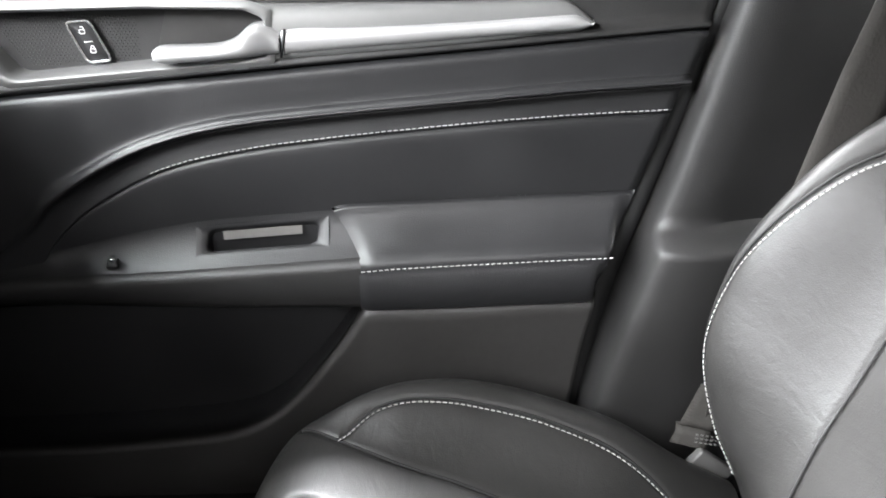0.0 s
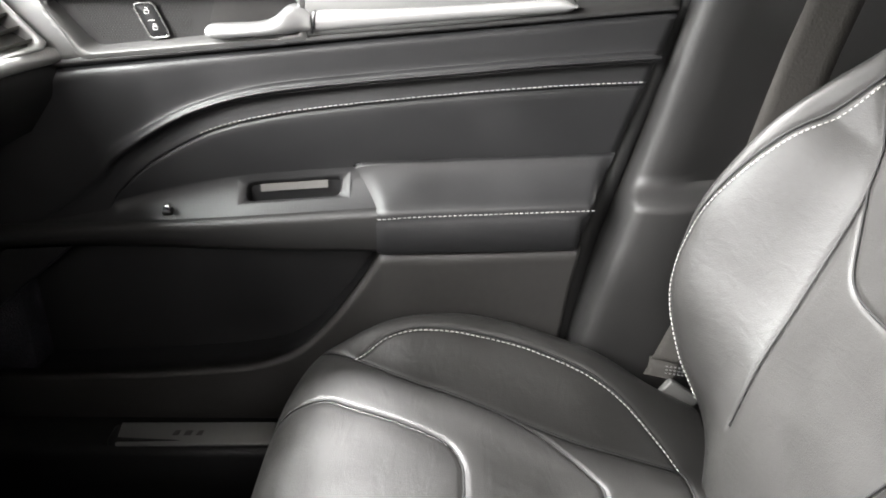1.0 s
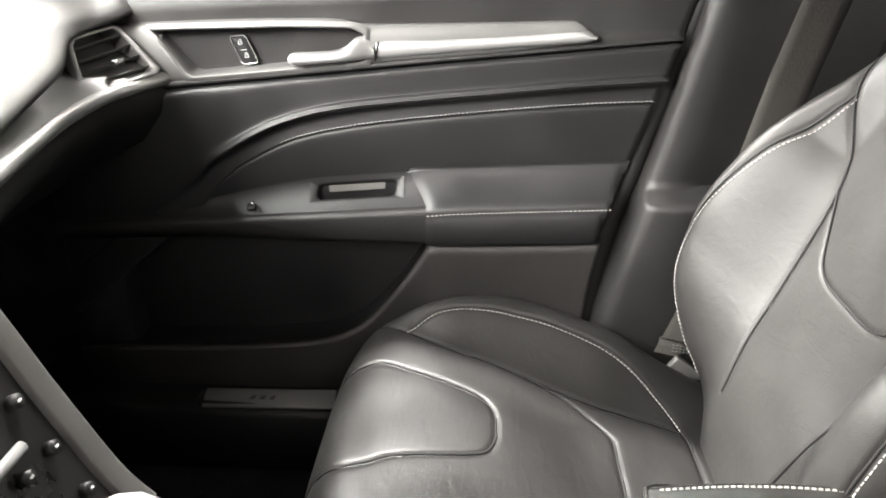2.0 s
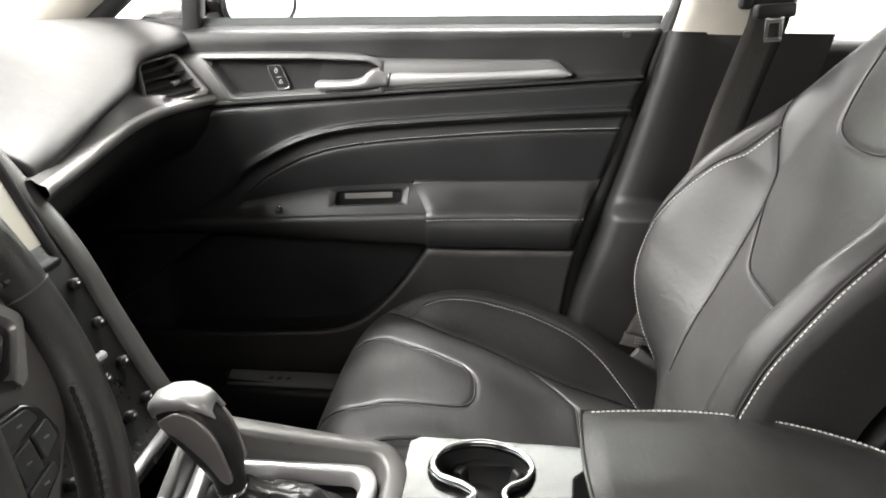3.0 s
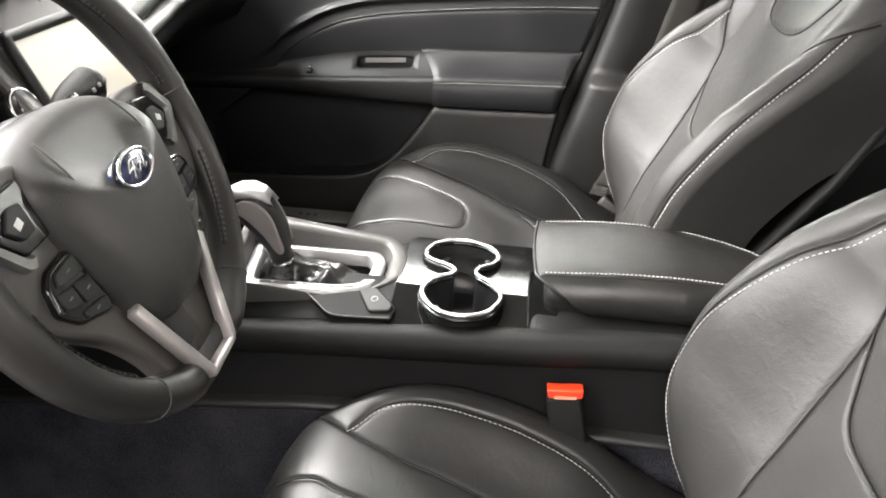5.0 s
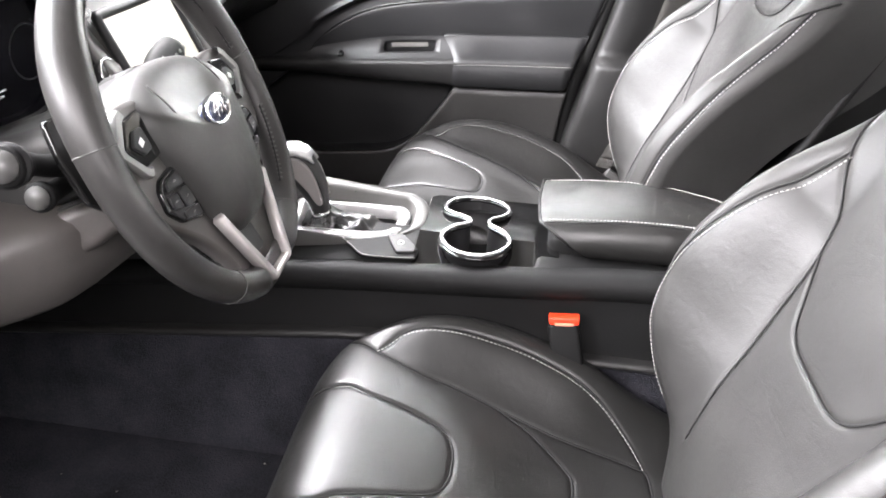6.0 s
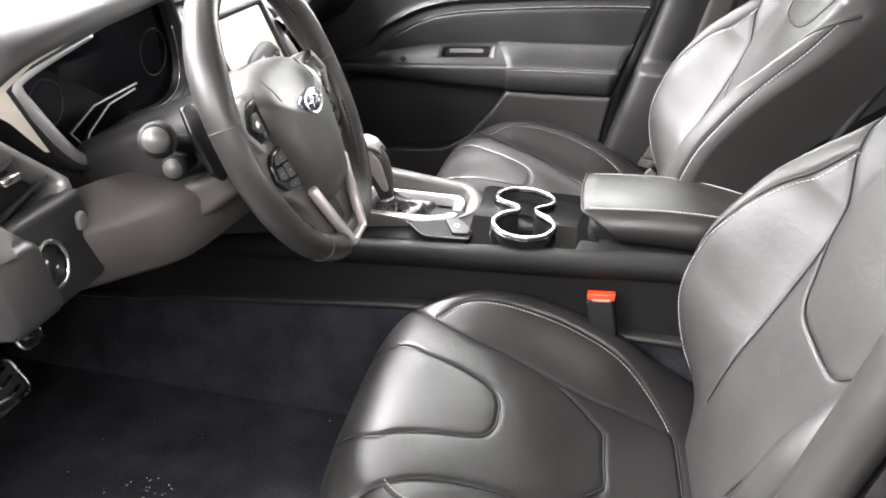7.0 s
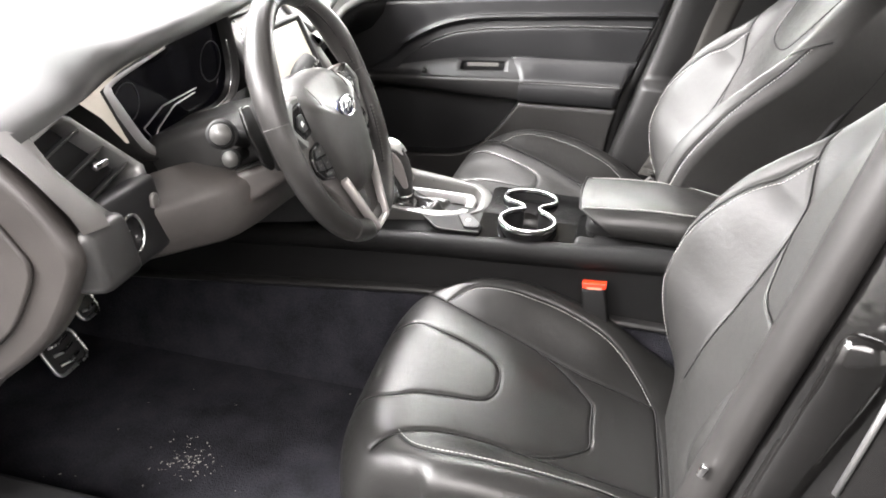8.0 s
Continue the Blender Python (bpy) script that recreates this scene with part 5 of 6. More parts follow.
    rows = [[Vector(q) for q in ((sx(y) - 0.006, y, sz(y) - 0.011), (sx(y) - 0.002, y, sz(y) - 0.022), (sx(y) - 0.012, y, sz(y) - 0.05), (sx(y) - 0.045, y, 0.78), (-0.62, y, 0.72), (-0.76, y, 0.64), (-0.86, y, 0.56), (-0.95, y, 0.50))] for y in ys2]
    part("glovebox_panel", loft(rows), CONSOLE_SIDE, dash, "black dash face over the footwell")

    def vent(tl, tr, br, bl, slats, label):
        tl, tr, br, bl = (Vector(q) for q in (tl, tr, br, bl))
        n = (tr - tl).cross(bl - tl).normalized()
        n = n if n.x > 0 else -n
        at = lambda u, v, d=0.0: tl.lerp(tr, u).lerp(bl.lerp(br, u), v) + n * d
        edge = []
        for a, b in (((0, 0), (1, 0)), ((1, 0), (1, 1)), ((1, 1), (0, 1)), ((0, 1), (0, 0))):
            for t in np.linspace(0.08, 0.92, 8):
                edge.append((a[0] + (b[0] - a[0]) * t, a[1] + (b[1] - a[1]) * t))
        big = lambda f: [(0.5 + (u - 0.5) * f, 0.5 + (v - 0.5) * f) for u, v in edge]
        rows = [[at(u, v, d) for u, v in big(f)] for f, d in ((1.16, -0.012), (1.14, -0.001), (1.08, 0.003), (1.0, 0.002), (0.97, -0.004), (0.95, -0.04))]
        body = part("vent", loft(rows, True), SATIN, dash, label)
        part("vent_back", loft([[at(0.02, 0.02, -0.032), at(0.98, 0.02, -0.032)], [at(0.02, 0.98, -0.032), at(0.98, 0.98, -0.032)]]), DARK, body, "dark duct behind the slats")
        for i in range(slats):
            v = (i + 0.6) / (slats + 0.2)
            dv = (bl - tl).normalized()
            sl = [[at(0.03, v, 0.0), at(0.97, v, 0.0)], [at(0.03, v, -0.002) + dv * 0.0035, at(0.97, v, -0.002) + dv * 0.0035], [at(0.03, v, -0.024) + dv * 0.009, at(0.97, v, -0.024) + dv * 0.009], [at(0.03, v, -0.024) + dv * 0.006, at(0.97, v, -0.024) + dv * 0.006], [at(0.03, v, 0.0), at(0.97, v, 0.0)]]
            part("slat", loft(sl), MID, body, "black vent slat")
        c = at(0.58, 0.60, 0.003)
        part("vent_tab", block((0.010, 0.026, 0.009), tuple(c), 0.003), CHROME, body, "bright vent tab")
        return body
    vent((-0.538, 0.700, 0.934), (-0.512, 0.775, 0.942), (-0.462, 0.772, 0.884), (-0.530, 0.700, 0.867), 4, "satin grey vent surround by the door")
    vent((-0.432, -0.560, 0.914), (-0.440, -0.490, 0.926), (-0.402, -0.412, 0.838), (-0.402, -0.498, 0.816), 3, "satin grey vent surround by the cluster")
    # instrument cluster: bezel ring, dark face, gauges
    ring = flat_spl([(-0.424, 0.938), (-0.402, 0.949), (-0.278, 0.964), (-0.150, 0.980), (-0.124, 0.972), (-0.104, 0.900), (-0.113, 0.860), (-0.15, 0.843), (-0.23, 0.846), (-0.283, 0.838), (-0.308, 0.824), (-0.336, 0.826), (-0.366, 0.848), (-0.406, 0.903)], 5)
    mid = (-0.26, 0.90)
    rows = []
    for f, dx in ((1.17, -0.05), (1.10, -0.004), (1.05, 0.003), (1.015, 0.0), (0.985, -0.01), (0.97, -0.022)):
        rows.append([Vector((-0.43 + dx, mid[0] + (y - mid[0]) * f, mid[1] + (z - mid[1]) * f)) for y, z in ring])
    cl = part("cluster_hood", loft(rows, True), PLASTIC, dash, "black instrument hood")
    part("cluster_face", prism([(y, z) for y, z in ring], 0.004, (-0.450, 0, 0), (90, 0, 90)), LENS, cl, "dark glossy gauge face")
    part("cluster_edge", tube([Vector((-0.434, mid[0] + (y - mid[0]) * 0.955, mid[1] + (z - mid[1]) * 0.965)) for y, z in flat_spl([(-0.285, 0.963), (-0.402, 0.949), (-0.424, 0.937), (-0.406, 0.903), (-0.366, 0.848), (-0.336, 0.826), (-0.308, 0.824)], 6)], lambda t: 0.0026 + 0.0085 * math.sin(math.pi * min(1, t * 1.0)) ** 1.2, 8, flat=0.5, up=(1, 0, 0)), SILVER, cl, "bright satin cluster edge")
    part("cluster_line", tube([Vector((-0.434, mid[0] + (y - mid[0]) * 0.955, mid[1] + (z - mid[1]) * 0.965)) for y, z in flat_spl([(-0.308, 0.824), (-0.283, 0.838), (-0.23, 0.846), (-0.15, 0.843), (-0.113, 0.860), (-0.104, 0.900), (-0.112, 0.94)], 6)], 0.0015, 6), CHROME, cl, "thin chrome cluster line")
    for pts in (((-0.318, 0.838), (-0.338, 0.862), (-0.290, 0.880), (-0.20, 0.882)), ((-0.318, 0.838), (-0.306, 0.852), (-0.262, 0.873), (-0.205, 0.8765))):
        part("cluster_inset", tube([Vector((-0.4445, y, z)) for y, z in pts], 0.0011, 6), SILVER, cl, "thin bright inset line")
    outer = [(-0.425, -0.30, 0.979), (-0.424, -0.40, 0.969), (-0.430, -0.474, 0.938), (-0.425, -0.445, 0.912), (-0.424, -0.408, 0.868)]
    inner = [(-0.424, -0.30, 0.971), (-0.423, -0.40, 0.958), (-0.424, -0.441, 0.943), (-0.423, -0.424, 0.908), (-0.423, -0.402, 0.866)]
    part("side_strip", loft([[Vector(p) for p in outer], [Vector(p) for p in inner]]), CREAM, dash, "pale satin strip beside the cluster")
    for y, z, r in ((-0.365, 0.905, 0.026), (-0.15, 0.910, 0.030)):
        part("gauge_ring", tube([Vector((-0.446, y + r * math.cos(a), z + r * math.sin(a))) for a in np.linspace(0, 2 * math.pi, 40, endpoint=False)], 0.0010, 6, True), DARK, cl, "dark gauge ring")
    # dash face behind and beside the cluster
    rows = []
    for y in np.linspace(-0.60, -0.02, 40):
        z0 = 0.94 if y < -0.42 else 0.97
        rows.append([Vector((-0.53, y, z0)), Vector((-0.475, y, 0.90)), Vector((-0.452, y, 0.838)), Vector((-0.428, y, 0.80)), Vector((-0.395, y, 0.76))])
    part("dash_face", loft([r[2:] for r in rows]), CONSOLE_SIDE, dash, "dark dash face under the cluster")
    # knee panel: swells out round the column
    kx = curve_at([(-0.52, -0.402), (-0.46, -0.396), (-0.41, -0.352), (-0.36, -0.302), (-0.30, -0.280), (-0.24, -0.277), (-0.18, -0.290), (-0.10, -0.345), (0.02, -0.39)])
    kt = curve_at([(-0.52, 0.803), (-0.45, 0.798), (-0.40, 0.802), (-0.36, 0.812), (-0.30, 0.806), (-0.2, 0.80), (-0.1, 0.78), (0.02, 0.755)])
    kl = curve_at([(-0.52, 0.724), (-0.45, 0.716), (-0.36, 0.724), (-0.28, 0.733), (-0.2, 0.722), (-0.1, 0.69), (0.02, 0.64)])
    rows = []
    for y in np.linspace(-0.50, 0.02, 44):
        x, zt, zl = kx(y), kt(y), kl(y)
        rows.append([Vector(q) for q in ((x - 0.09, y, zt + 0.012), (x - 0.020, y, zt + 0.004), (x - 0.006, y, zt - 0.001), (x, y, zt - 0.010), (x - 0.001, y, (zt + zl) / 2), (x - 0.006, y, zl + 0.012), (x - 0.018, y, zl + 0.003), (x - 0.05, y, zl), (x - 0.14, y, zl - 0.02), (-0.75, y, 0.56))])
    part("knee_panel", loft(rows), TRIM_BROWN, dash, "worn brown-grey knee panel under the column")
    # end of the dashboard at the open door
    out = flat_spl([(-0.95, 0.94), (-0.60, 0.945), (-0.47, 0.930), (-0.41, 0.895), (-0.368, 0.845), (-0.352, 0.815), (-0.365, 0.775), (-0.412, 0.700), (-0.50, 0.620), (-0.62, 0.53), (-0.95, 0.45)], 6)
    end = part("end_cap", prism(out, 0.03, (0, -0.585, 0), (90, 0, 0), 0.012, 3), TRIM_END, dash, "dark brown grained dashboard end")
    inner = [(-0.62 + (x + 0.62) * 0.80, 0.75 + (z - 0.75) * 0.80) for x, z in out]
    part("end_cover", prism(inner, 0.006, (0, -0.6155, 0), (90, 0, 0), 0.004, 3), TRIM_END, end, "oval cover in the dashboard end")
    part("end_wrap", loft([[Vector(q) for q in ((-0.45, -0.600, 0.938), (-0.44, -0.575, 0.936), (-0.432, -0.555, 0.925))], [Vector(q) for q in ((-0.40, -0.602, 0.902), (-0.395, -0.575, 0.895), (-0.412, -0.545, 0.880))], [Vector(q) for q in ((-0.36, -0.602, 0.864), (-0.355, -0.57, 0.858), (-0.385, -0.52, 0.835))], [Vector(q) for q in ((-0.348, -0.600, 0.842), (-0.345, -0.56, 0.836), (-0.385, -0.50, 0.815))]]), TRIM_BROWN, dash, "worn end wrap beside the vent")
    part("lower_wrap", block((0.05, 0.07, 0.075), (-0.362, -0.563, 0.800), 0.012, (0, -14, 0)), PLASTIC, dash, "black lower dash corner")
    part("switch_panel", block((0.03, 0.13, 0.10), (-0.392, -0.475, 0.785), 0.01, (0, -12, 0)), DARK, dash, "dark light switch panel")
    sw = part("light_switch", tube([Vector((-0.378, -0.506, 0.792)), Vector((-0.361, -0.504, 0.795))], 0.020, 28), DARK, dash, "round light switch")
    part("switch_ring", tube([Vector((-0.3615 - 0.12 * 0.023 * math.sin(a), -0.504 + 0.0195 * math.cos(a), 0.795 + 0.0235 * math.sin(a))) for a in np.linspace(0, 2 * math.pi, 40, endpoint=False)], 0.0028, 8, True), CHROME, sw, "chrome switch ring")
    for dy, dz in ((-0.008, 0.008), (0.004, -0.004)):
        part("switch_mark", block((0.001, 0.003, 0.003), (-0.3602, -0.504 + dy, 0.795 + dz), 0.0003), WHITE, sw, "white switch mark")
    part("small_button", prism(rounded(0.014, 0.020, 0.006), 0.005, (-0.378, -0.435, 0.808), (90, 0, 90), 0.002), GREY, dash, "small grey button")
    return dash


dashboard()


def centre_stack():
    st = thing("centre_stack", "black centre stack with a lit screen and climate buttons", "console", (0, 0, 0))
    y0, y1 = -0.012, 0.262
    edge = spl([(-0.535, 0, 0.962), (-0.51, 0, 0.938), (-0.455, 0, 0.867), (-0.409, 0, 0.803), (-0.370, 0, 0.720), (-0.328, 0, 0.636), (-0.300, 0, 0.600)], 8)
    rows = [[Vector((p.x - 0.004, y, p.z)) for p in edge] for y in np.linspace(y0 + 0.02, y1 - 0.024, 8)]
    part("face", loft(rows), material("stack_face", (0.012, 0.012, 0.0115), 0.3, vary=0.1), st, "satin dark stack face")
    for y, k in ((y0, -1), (y1, 1)):
        rows = []
        for i, p in enumerate(edge):
            a, b = edge[max(0, i - 1)], edge[min(len(edge) - 1, i + 1)]
            out = Vector((b.z - a.z, 0, a.x - b.x)).normalized()
            out = out if out.x > 0 else -out
            rows.append([p + Vector((0, yy, 0)) + out * d for yy, d in ((y - k * 0.028, -0.006), (y - k * 0.027, 0.001), (y - k * 0.024, 0.003), (y - k * 0.006, 0.004), (y - k * 0.002, 0.003), (y, -0.001), (y + k * 0.001, -0.012))])
        part("edge_trim", loft(rows), SHROUD, st, "satin grey edge trim")
        rows = [[p + Vector((-0.004, y, 0)), p + Vector((-0.03, y + k * 0.004, -0.004)), p + Vector((-0.3, y + k * 0.02, -0.05))] for p in edge]
        part("side", loft(rows), DARK, st, "black stack side")
    slope_deg = 25.5
    screen_at = Vector((-0.445, 0.122, 0.852))
    ax, up_way = Vector((0, 1, 0)), Vector((-math.sin(radians(slope_deg)), 0, math.cos(radians(slope_deg))))
    outw = Vector((math.cos(radians(slope_deg)), 0, math.sin(radians(slope_deg))))
    scr = part("screen", prism(rounded(0.186, 0.112, 0.004), 0.006, (screen_at.x, screen_at.y, screen_at.z), (90 - slope_deg, 0, 90), 0.001), SCREEN, st, "lit pale cream touch screen")
    part("screen_frame", tube([screen_at + ax * x + up_way * z + outw * 0.005 for x, z in rounded(0.200, 0.126, 0.006)], 0.007, 8, True), DARK, scr, "dark screen frame")
    b0 = Vector((-0.452, -0.006, 0.838))
    knob = part("start_button", tube([b0, b0 + outw * 0.014], 0.022, 28), DARK, st, "round start button")
    part("button_ring", tube([b0 + outw * 0.0145 + ax * 0.022 * math.cos(t) + up_way * 0.022 * math.sin(t) for t in np.linspace(0, 2 * math.pi, 36, endpoint=False)], 0.0022, 8, True), CHROME, knob, "chrome button ring")
    part("button_print", block((0.001, 0.016, 0.003), tuple(b0 + outw * 0.0145), 0.0002, (0, -slope_deg, 0)), WHITE, knob, "pale button mark")
    for y in (0.05, 0.19):
        v = part("top_vent", block((0.03, 0.11, 0.034), (-0.522, y, 0.945), 0.006, (0, -38, 0)), DARK, st, "dark centre air vent")
        for i in range(3):
            part("slat", block((0.004, 0.10, 0.004), (-0.512 + 0.006 * i, y, 0.960 - 0.009 * i), 0.001, (0, -38, 0)), MID, v, "vent slat")
    face = lambda t: edge[int(t * (len(edge) - 1))]
    for t in (0.58, 0.66, 0.74, 0.82):
        p = face(t)
        for j in range(6):
            y = 0.030 + 0.037 * j
            part("climate_button", tube([Vector((p.x - 0.003, y, p.z)), Vector((p.x + 0.005, y, p.z + 0.003))], 0.0062, 14), DARK, st, "small round climate button")
            part("button_mark", block((0.001, 0.004, 0.002), (p.x + 0.0056, y, p.z + 0.0035), 0.0002, (0, -25, 0)), WHITE, st, "pale button mark")
    p = face(0.70)
    part("rocker_bar", tube([Vector((p.x + 0.006, 0.07, p.z)), Vector((p.x + 0.006, 0.19, p.z))], 0.005, 10), SILVER, st, "bright rocker bar")
    p = face(0.90)
    part("lower_bar", tube([Vector((p.x + 0.010, 0.022, p.z)), Vector((p.x + 0.010, 0.232, p.z))], 0.006, 10), SILVER, st, "bright lower bar")
    return st


centre_stack()


# ---- steering wheel and column ----
WC = Vector((-0.2119, -0.2511, 0.8864))
WN = Vector((math.cos(radians(23.9)) * math.cos(radians(4.7)), math.sin(radians(4.7)), math.sin(radians(23.9)) * math.cos(radians(4.7)))).normalized()
WX = Vector((0, 1, 0)) - WN * WN.y
WX.normalize()
WY = WN.cross(WX)
WHEEL = Matrix(((WX.x, WY.x, WN.x, WC.x), (WX.y, WY.y, WN.y, WC.y), (WX.z, WY.z, WN.z, WC.z), (0, 0, 0, 1)))


def steering_wheel():
    wheel = thing("steering_wheel", "black leather steering wheel with silver spokes", "steering wheel")
    wheel.matrix_world = WHEEL
    R = 0.168
    circle = [Vector((R * math.sin(a), R * math.cos(a), 0)) for a in np.linspace(0, 2 * math.pi, 160, endpoint=False)]

    def grip(a):
        a = (a + math.pi) % (2 * math.pi) - math.pi
        return 0.0152 + 0.0028 * math.exp(-((abs(a) - 1.05) / 0.28) ** 2)
    rings = []
    for i, c in enumerate(circle):
        a = 2 * math.pi * i / len(circle)
        out = c.normalized()
        rings.append([c + out * grip(a) * (0.95 if math.cos(t) > 0 else 1.08) * math.cos(t) + Vector((0, 0, grip(a) * 1.1 * math.sin(t) * (1 if math.sin(t) < 0 else 1 - 0.72 * math.exp(-((a - math.pi) / 0.23) ** 4)))) for t in np.linspace(0, 2 * math.pi, 24, endpoint=False)])
    rings.append(rings[0])
    rim = part("rim", loft(rings, True), WRAP, wheel, "worn black leather rim")
    for lo, hi in ((0.40, 1.33), (1.78, 2.40), (-1.33, -0.40), (-2.40, -1.78)):
        for lift, wide, mat, tag in ((0.0010, 0.0052, THREAD_DARK, "dark cross stitching"),):
            line = [Vector(((R - 0.0155) * math.sin(a), (R - 0.0155) * math.cos(a), 0.0078)) for a in np.linspace(lo, hi, 80)]
            part("rim_stitching", stitches(line, step=0.0056, length=0.0024, wide=wide, lift=lift, normals=[(-math.sin(a) * 0.75, -math.cos(a) * 0.75, 0.66) for a in np.linspace(lo, hi, 80)]), mat, rim, tag)
        part("rim_seam_line", tube([Vector(((R - 0.0166) * math.sin(a), (R - 0.0166) * math.cos(a), 0.0072)) for a in np.linspace(lo, hi, 40)], 0.0012, 6), SEAM, rim, "dark sunk seam")
    for a in (0.36, -0.36, 1.40, -1.40, 2.55, -2.55):
        c = Vector((R * math.sin(a), R * math.cos(a), 0))
        out = c.normalized()
        part("rim_seam", tube([c + out * grip(a) * (0.96 if math.cos(t) > 0 else 1.09) * math.cos(t) + Vector((0, 0, grip(a) * 1.11 * math.sin(t))) for t in np.linspace(0, 2 * math.pi, 28, endpoint=False)], 0.0007, 5, True), THREAD_DARK, rim, "cross seam of the leather")
    # airbag pad: full at the top, narrowing to a rounded chin
    half = [(0.0, 0.064), (0.040, 0.062), (0.072, 0.053), (0.089, 0.032), (0.090, 0.002), (0.082, -0.036), (0.069, -0.072), (0.052, -0.100), (0.026, -0.1125), (0.0, -0.114)]
    pts = flat_spl(half, 7)
    outline = pts + [(-x, y) for x, y in reversed(pts[1:-1])]
    rows = []
    for f, z in ((1.0, -0.034), (1.005, -0.006), (0.985, 0.004), (0.945, 0.0110), (0.87, 0.0170), (0.74, 0.0220), (0.55, 0.0255), (0.3, 0.0275), (0.02, 0.0280)):
        rows.append([Vector((x * f, -0.015 + (y + 0.015) * f, z - 0.020 * smooth01(0.02, 0.075, y) * smooth01(0.0, 0.5, f))) for x, y in outline])
    pad = part("airbag_pad", loft(rows, True, True), PAD_SKIN, wheel, "black grained airbag pad")
    for k in (-1, 1):
        line = spl([(k * 0.056, 0.050, 0.0052), (k * 0.058, 0.020, 0.0182), (k * 0.051, -0.030, 0.0198), (k * 0.034, -0.078, 0.0190)], 8)
        part("pad_crease", tube(line, 0.0016, 6, flat=0.6), PAD_SKIN, pad, "raised crease")
    bc = Vector((0.0, 0.002, 0.0))
    oval = [bc + Vector((0.0262 * math.cos(a), 0.0128 * math.sin(a), 0)) for a in np.linspace(0, 2 * math.pi, 48, endpoint=False)]
    badge = part("badge", loft([[bc + (q - bc) * f + Vector((0, 0, z)) for q in oval] for f, z in ((1.0, 0.020), (1.0, 0.0290), (0.9, 0.0300), (0.02, 0.0308))], True), BLUE, pad, "dark blue oval badge with a chrome ring")
    part("badge_ring", tube([v + Vector((0, 0, 0.0293)) for v in oval], 0.0016, 8, True), BRIGHT, badge, "chrome badge ring")
    part("badge_groove", tube([bc + (v - bc) * 1.10 + Vector((0, 0, 0.0262)) for v in oval], 0.0013, 8, True), SEAM, badge, "dark groove round the badge")
    mark = [[(-0.014, -0.001, 0), (-0.008, 0.006, 0), (0.000, 0.0066, 0), (0.007, 0.0058, 0)], [(-0.009, -0.0060, 0), (-0.006, -0.001, 0), (-0.003, 0.005, 0)], [(-0.012, 0.0006, 0), (-0.004, 0.0002, 0), (0.001, -0.004, 0), (0.006, 0.001, 0), (0.010, -0.004, 0), (0.015, -0.002, 0)], [(0.009, -0.003, 0), (0.012, 0.002, 0), (0.013, 0.0062, 0)]]
    for m in mark:
        part("badge_mark", tube([bc + q + Vector((0, 0, 0.0306)) for q in spl(m, 6)], 0.0013, 6, flat=0.5), BRIGHT, badge, "plain pale wavy mark")
    # side spokes: a broad satin skin from the hub out to the rim and down to the lower frame
    for k in (-1, 1):
        skin = flat_spl([(0.050, 0.040), (0.090, 0.048), (0.128, 0.046), (0.153, 0.036), (0.156, 0.010), (0.154, -0.020), (0.143, -0.046), (0.118, -0.066), (0.090, -0.090), (0.071, -0.118), (0.060, -0.143), (0.042, -0.156), (0.030, -0.154), (0.044, -0.118), (0.055, -0.080), (0.050, -0.02)], 4)
        skin = [(k * x, y) for x, y in skin]
        spoke = part("spoke", prism(skin if k > 0 else skin[::-1], 0.014, (0, 0, -0.014), bevel=0.0045, segments=3), SPOKE_SKIN, wheel, "satin brown-grey spoke skin")
        frame_out = round_poly([(0.084, 0.050), (0.124, 0.046), (0.150, 0.018), (0.124, -0.014), (0.086, -0.010)], 0.006)[7:-7]
        frame_in = round_poly([(0.086, 0.040), (0.118, 0.037), (0.138, 0.016), (0.118, -0.006), (0.088, -0.003)], 0.005)[7:-7]
        ring = lambda f, z: [Vector((k * (a[0] * (1 - f) + b[0] * f), a[1] * (1 - f) + b[1] * f, z)) for a, b in zip(frame_out, frame_in)]
        part("spoke_trim", auto_smooth(loft([ring(0.0, -0.004), ring(0.0, 0.004), ring(0.12, 0.006), ring(0.80, 0.006), ring(1.0, 0.003), ring(1.0, -0.004)]), 50), SURROUND, spoke, "satin silver switch surround")
        pod = [(0.087, 0.039), (0.117, 0.036), (0.136, 0.016), (0.117, -0.005), (0.100, -0.004), (0.087, -0.003)]
        pod = round_poly([(k * x, y) for x, y in (pod if k > 0 else pod[::-1])], 0.004)
        up_pod = part("switch_pod", prism(pod, 0.007, (0, 0, -0.003), bevel=0.002), PIANO, spoke, "glossy black cursor switch")
        part("pod_key", prism(round_poly([(k * 0.100, 0.026), (k * 0.114, 0.026), (k * 0.126, 0.015), (k * 0.114, 0.004), (k * 0.100, 0.006)][::k], 0.003), 0.0035, (0, 0, 0.003), bevel=0.0012), DARK, up_pod, "raised centre key")
        part("pod_mark", block((0.0075, 0.0055, 0.0006), (k * 0.112, 0.015, 0.0067), 0.0002, (0, 0, k * -20)), WHITE, up_pod, "pale key mark")
        low = [(0.084, -0.016), (0.112, -0.019), (0.122, -0.027), (0.126, -0.046), (0.110, -0.062), (0.078, -0.071), (0.073, -0.062), (0.080, -0.034)]
        low = round_poly([(k * x, y) for x, y in (low if k > 0 else low[::-1])], 0.004)
        low_pod = part("switch_pod", prism(low, 0.008, (0, 0, -0.003), bevel=0.0025, segments=3), PIANO, spoke, "glossy black lower switch")
